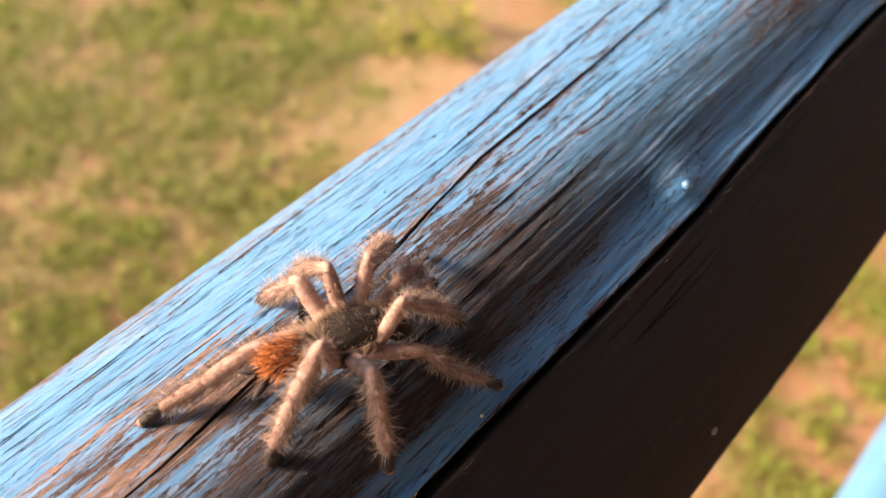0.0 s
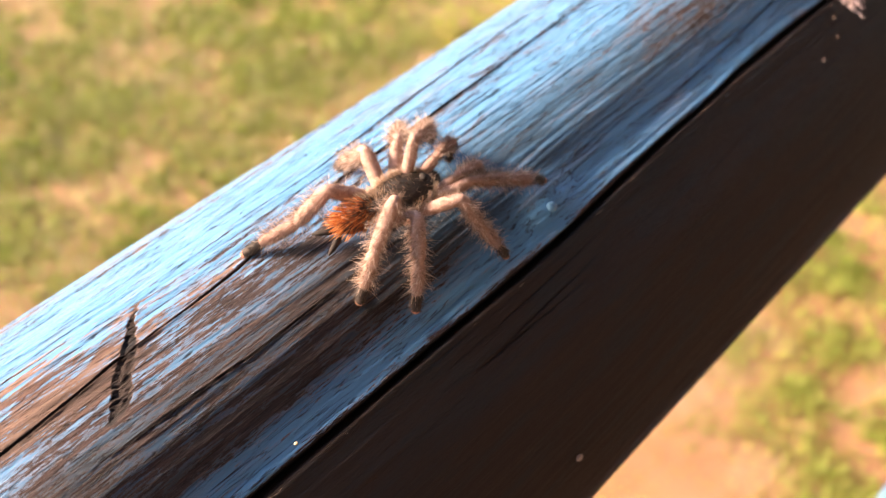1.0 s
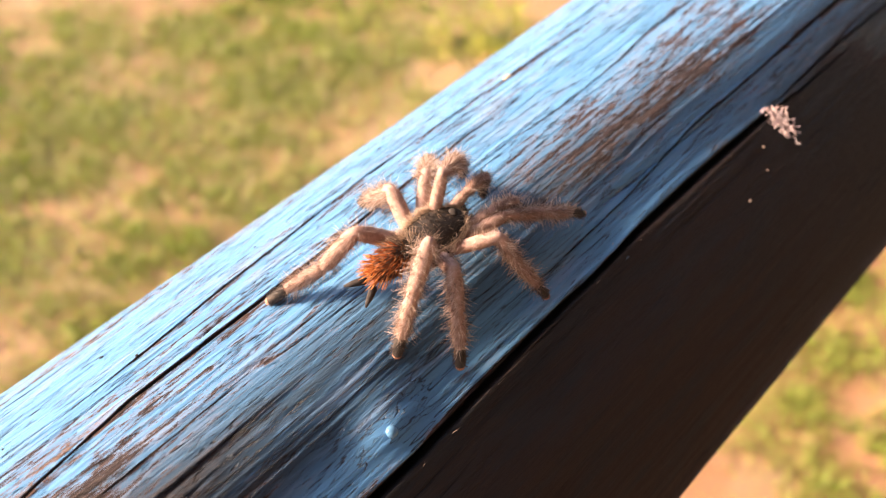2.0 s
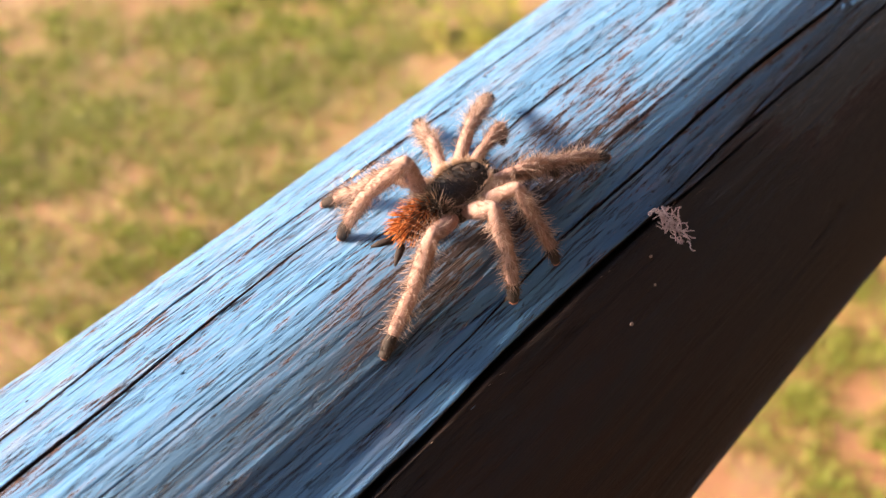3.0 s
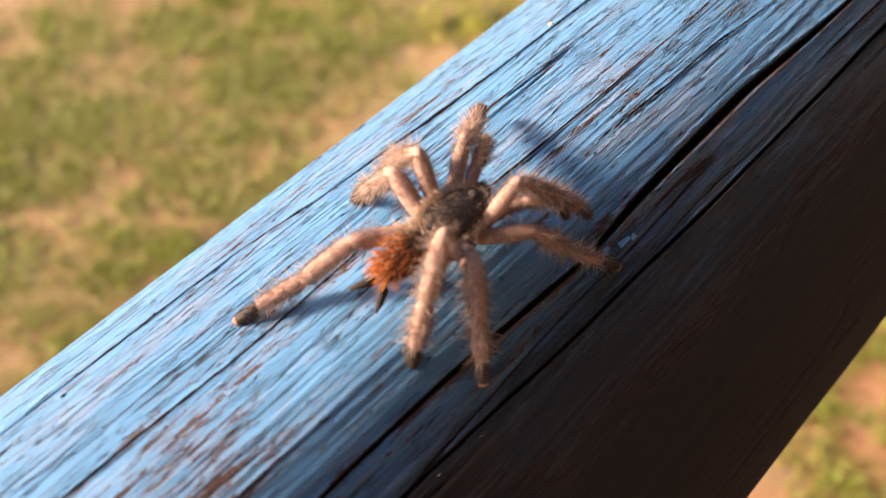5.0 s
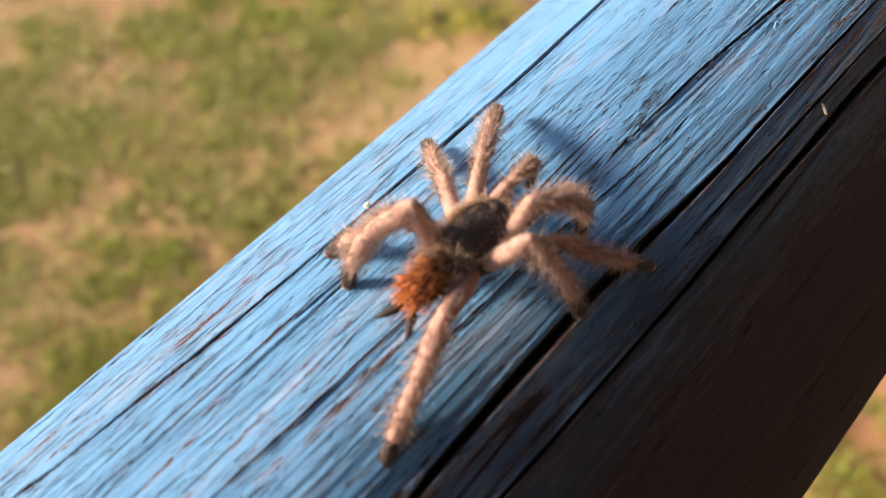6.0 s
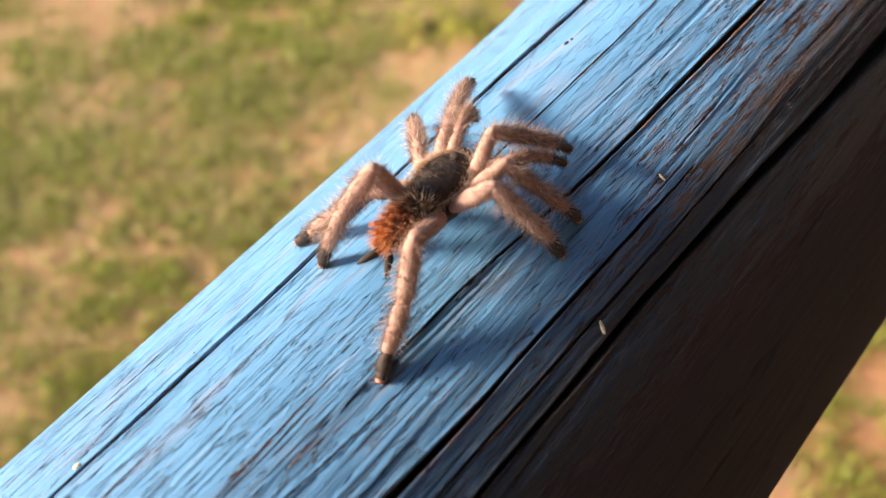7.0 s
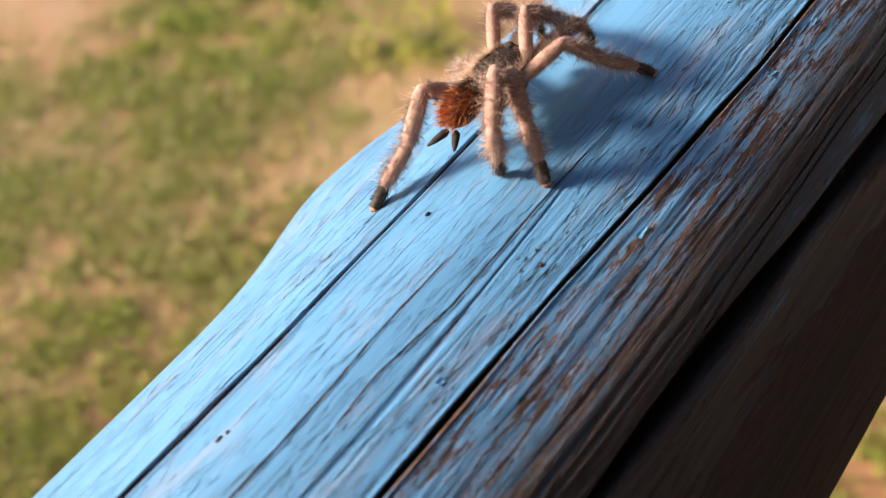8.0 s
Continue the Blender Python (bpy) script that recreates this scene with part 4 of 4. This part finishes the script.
BODY_YAW = [-17.0, -15.0, -12.0, -11.0, -9.0, -8.0, -6.0, -4.0, -3.0, -2.0, -1.0, -0.0, -0.0, -0.0, 0.0, 0.0, -1.0, -1.0, -2.0, -2.0, -2.0, -2.0, -1.0, -1.0, 1.0, 2.0, 4.0, 4.0, 4.0, 3.0, 2.0, 2.0, 2.0, 3.0, 3.0]
# each foot: along in millimetres, round in degrees, how high it is held in millimetres
FEET = {
    "L1": ([100, 122, 122, 152, 154, 169, 194, 203, 214, 228, 252, 264, 284, 289, 303, 303, 334, 339, 355, 365, 383, 391, 406, 423, 446, 459, 475, 469, 521, 553, 563, 585, 604, 627, 648],
           [82, 84, 84, 79, 86, 84, 83, 82, 85, 82, 81, 75, 76, 79, 77, 77, 78, 82, 75, 79, 78, 82, 76, 77, 75, 74, 75, 79, 67, 67, 65, 65, 65, 64, 61], 5),
    "L2": ([81, 110, 118, 141, 155, 155, 180, 188, 215, 215, 238, 250, 271, 273, 291, 303, 311, 327, 350, 350, 360, 379, 399, 411, 434, 444, 466, 468, 511, 538, 562, 574, 609, 626, 638],
           [74, 72, 78, 65, 76, 76, 76, 72, 75, 75, 75, 70, 67, 74, 69, 71, 74, 72, 73, 73, 74, 71, 75, 73, 68, 70, 60, 71, 58, 54, 58, 58, 43, 47, 43], 3.5),
    "L3": ([76, 76, 112, 123, 138, 138, 164, 174, 198, 198, 222, 242, 242, 251, 273, 273, 304, 304, 333, 344, 354, 354, 384, 405, 405, 432, 436, 457, 472, 511, 543, 561, 570, 583, 630],
           [70, 70, 71, 61, 73, 73, 68, 72, 71, 71, 66, 67, 67, 69, 69, 69, 72, 72, 65, 68, 72, 72, 65, 70, 70, 64, 71, 69, 62, 58, 49, 55, 56, 59, 40], 1),
    "L4": ([43, 72, 72, 101, 106, 118, 143, 143, 166, 177, 198, 209, 236, 236, 256, 267, 273, 295, 304, 304, 322, 347, 355, 365, 401, 401, 433, 428, 469, 495, 512, 531, 555, 581, 592],
           [76, 78, 78, 71, 79, 80, 80, 80, 78, 79, 79, 79, 78, 78, 75, 78, 77, 78, 78, 78, 77, 78, 78, 79, 78, 78, 76, 81, 72, 68, 68, 64, 65, 51, 61], 1),
    "R1": ([96, 103, 134, 152, 166, 166, 192, 205, 226, 226, 249, 269, 288, 288, 299, 316, 328, 335, 359, 368, 377, 387, 411, 428, 432, 461, 487, 487, 514, 539, 567, 587, 601, 631, 648],
           [102, 101, 107, 103, 107, 107, 106, 105, 106, 106, 105, 102, 102, 102, 101, 104, 104, 107, 107, 107, 105, 107, 107, 104, 101, 101, 96, 96, 93, 91, 95, 92, 88, 83, 69], 3.5),
    "R2": ([94, 100, 120, 136, 147, 167, 173, 196, 207, 228, 228, 255, 262, 280, 294, 294, 328, 328, 336, 354, 375, 382, 388, 420, 438, 451, 462, 481, 504, 547, 547, 585, 596, 619, 644],
           [114, 110, 115, 109, 114, 115, 114, 114, 113, 113, 113, 111, 110, 113, 112, 112, 114, 114, 114, 116, 114, 113, 115, 116, 112, 112, 109, 107, 102, 102, 102, 99, 97, 89, 88], 1),
    "R3": ([66, 88, 88, 122, 122, 140, 162, 162, 182, 199, 218, 237, 249, 249, 283, 283, 292, 313, 322, 322, 341, 364, 371, 383, 422, 422, 456, 449, 496, 517, 535, 557, 577, 609, 609],
           [111, 110, 110, 111, 111, 114, 112, 112, 112, 113, 111, 112, 110, 110, 111, 111, 112, 114, 112, 112, 112, 113, 113, 113, 109, 109, 105, 109, 104, 103, 101, 100, 95, 87, 87], 1),
    "R4": ([51, 51, 86, 93, 114, 121, 138, 157, 174, 180, 196, 222, 222, 245, 251, 258, 283, 283, 306, 317, 334, 334, 357, 381, 381, 413, 421, 447, 457, 493, 508, 533, 562, 572, 607],
           [97, 97, 102, 97, 103, 103, 105, 103, 103, 102, 103, 102, 102, 103, 101, 103, 103, 103, 103, 102, 103, 103, 103, 103, 103, 101, 101, 100, 96, 93, 91, 92, 88, 85, 79], 1),
    "LP": ([96, 101, 127, 141, 151, 165, 178, 197, 211, 224, 236, 259, 272, 272, 304, 304, 321, 334, 344, 354, 370, 386, 396, 421, 432, 443, 464, 477, 508, 536, 556, 581, 610, 624, 639],
           [92, 88, 93, 89, 93, 93, 91, 91, 92, 92, 89, 88, 88, 88, 88, 88, 88, 91, 88, 89, 88, 91, 89, 89, 91, 87, 81, 83, 78, 80, 78, 77, 73, 67, 69], 7),
}


def at_time(t, values):
    return float(np.interp(t, TIMES, values))


def eased(t, values):
    """A foot's value: it rests, then swings over quickly between two times."""
    k = min(max(int(np.searchsorted(TIMES, t, side="right")) - 1, 0), len(TIMES) - 2)
    s = min(max((t - TIMES[k]) / (TIMES[k + 1] - TIMES[k]), 0), 1)
    return values[k] + (values[k + 1] - values[k]) * s * s * (3 - 2 * s), abs(values[k + 1] - values[k]) * 4 * s * (1 - s)


def spider_pose(t):
    return on_rail(at_time(t, BODY_ALONG) / 1000, at_time(t, BODY_ROUND)) @ pose(0, 0, 0, 0, 0, at_time(t, BODY_YAW))


def foot_place(t, leg):
    """Where a foot stands at t, in the spider's space."""
    mirrored = leg == "RP"
    along, round_deg, rest = FEET["LP" if mirrored else leg]
    x, moving = eased(t, along)
    d, _ = eased(t, round_deg)
    if mirrored:
        x, d = x + 1.0, 2 * at_time(t, BODY_ROUND) - d + 4.5
    up = rest / 1000 + 0.00022 * min(moving, 20)
    a = radians(d)
    world_place = Vector((x / 1000, (R + up) * math.cos(a), H + (R + up) * math.sin(a)))
    return spider_pose(t).inverted() @ world_place


# how far a leg leans over when it is drawn in, in degrees
SPLAY = {"L1": -25, "L2": -25, "L3": 20, "L4": 20, "R1": 25, "R2": 25, "R3": -20, "R4": -20, "LP": 0, "RP": 0}


def leg_poses(leg, t):
    """The poses of the four pieces of a leg, bent in the upright plane through hip and foot."""
    hip, (a, b, c, e), _ = LEGS[leg]
    foot = foot_place(t, leg)
    flat = Vector((foot.x - hip.x, foot.y - hip.y, 0))
    far, way = flat.length, flat.normalized()
    drop = foot.z - hip.z
    last = c + e
    lean = min(max((far - 0.012) / 0.016, 0.0), 1.0)
    tilt = radians(12 + 52 * lean - 36 * min(max((0.0155 - far) / 0.006, 0.0), 1.0))                                   # of shin and foot from the upright
    ankle = Vector((far - last * math.sin(tilt), drop + last * math.cos(tilt)))
    reach = min(max(ankle.length, abs(a - b) + 0.001), (a + b) * 0.995)
    rise = math.atan2(ankle.y, ankle.x) + math.acos(min(1, max(-1, (a * a + reach * reach - b * b) / (2 * a * reach))))
    knee = Vector((a * math.cos(rise), a * math.sin(rise)))
    aim_at = ankle.normalized() * reach
    heel_way = (Vector((far, drop)) - aim_at).normalized()
    mid = aim_at + heel_way * c
    foot_way = Vector((math.cos(math.atan2(heel_way.y, heel_way.x) - 0.12), math.sin(math.atan2(heel_way.y, heel_way.x) - 0.12)))
    flop = radians(SPLAY[leg]) * min(max((0.017 - far) / 0.008, 0.0), 1.0)      # a folded leg leans over to one side
    line = (foot - hip).normalized()
    lay = Matrix.Rotation(flop, 3, line)
    poses = []
    for start, toward in ((Vector((0, 0)), knee), (knee, aim_at - knee), (aim_at, heel_way), (mid, foot_way)):
        place = hip + lay @ (way * start.x + Vector((0, 0, start.y)))
        along = lay @ (way * toward.x + Vector((0, 0, toward.y)))
        poses.append(pose(*place, 0, -math.degrees(math.atan2(along.z, math.hypot(along.x, along.y))), math.degrees(math.atan2(along.y, along.x))))
    return poses


def motions():
    stamps = sorted({round(k * 0.1, 1) for k in range(81)})
    walk(spider, [(t, spider_pose(t)) for t in stamps])
    for leg, (_, _, obs) in LEGS.items():
        rows = [(t, leg_poses(leg, t)) for t in stamps]
        for k, ob in enumerate(obs):
            walk(ob, [(t, p[k]) for t, p in rows])


motions()
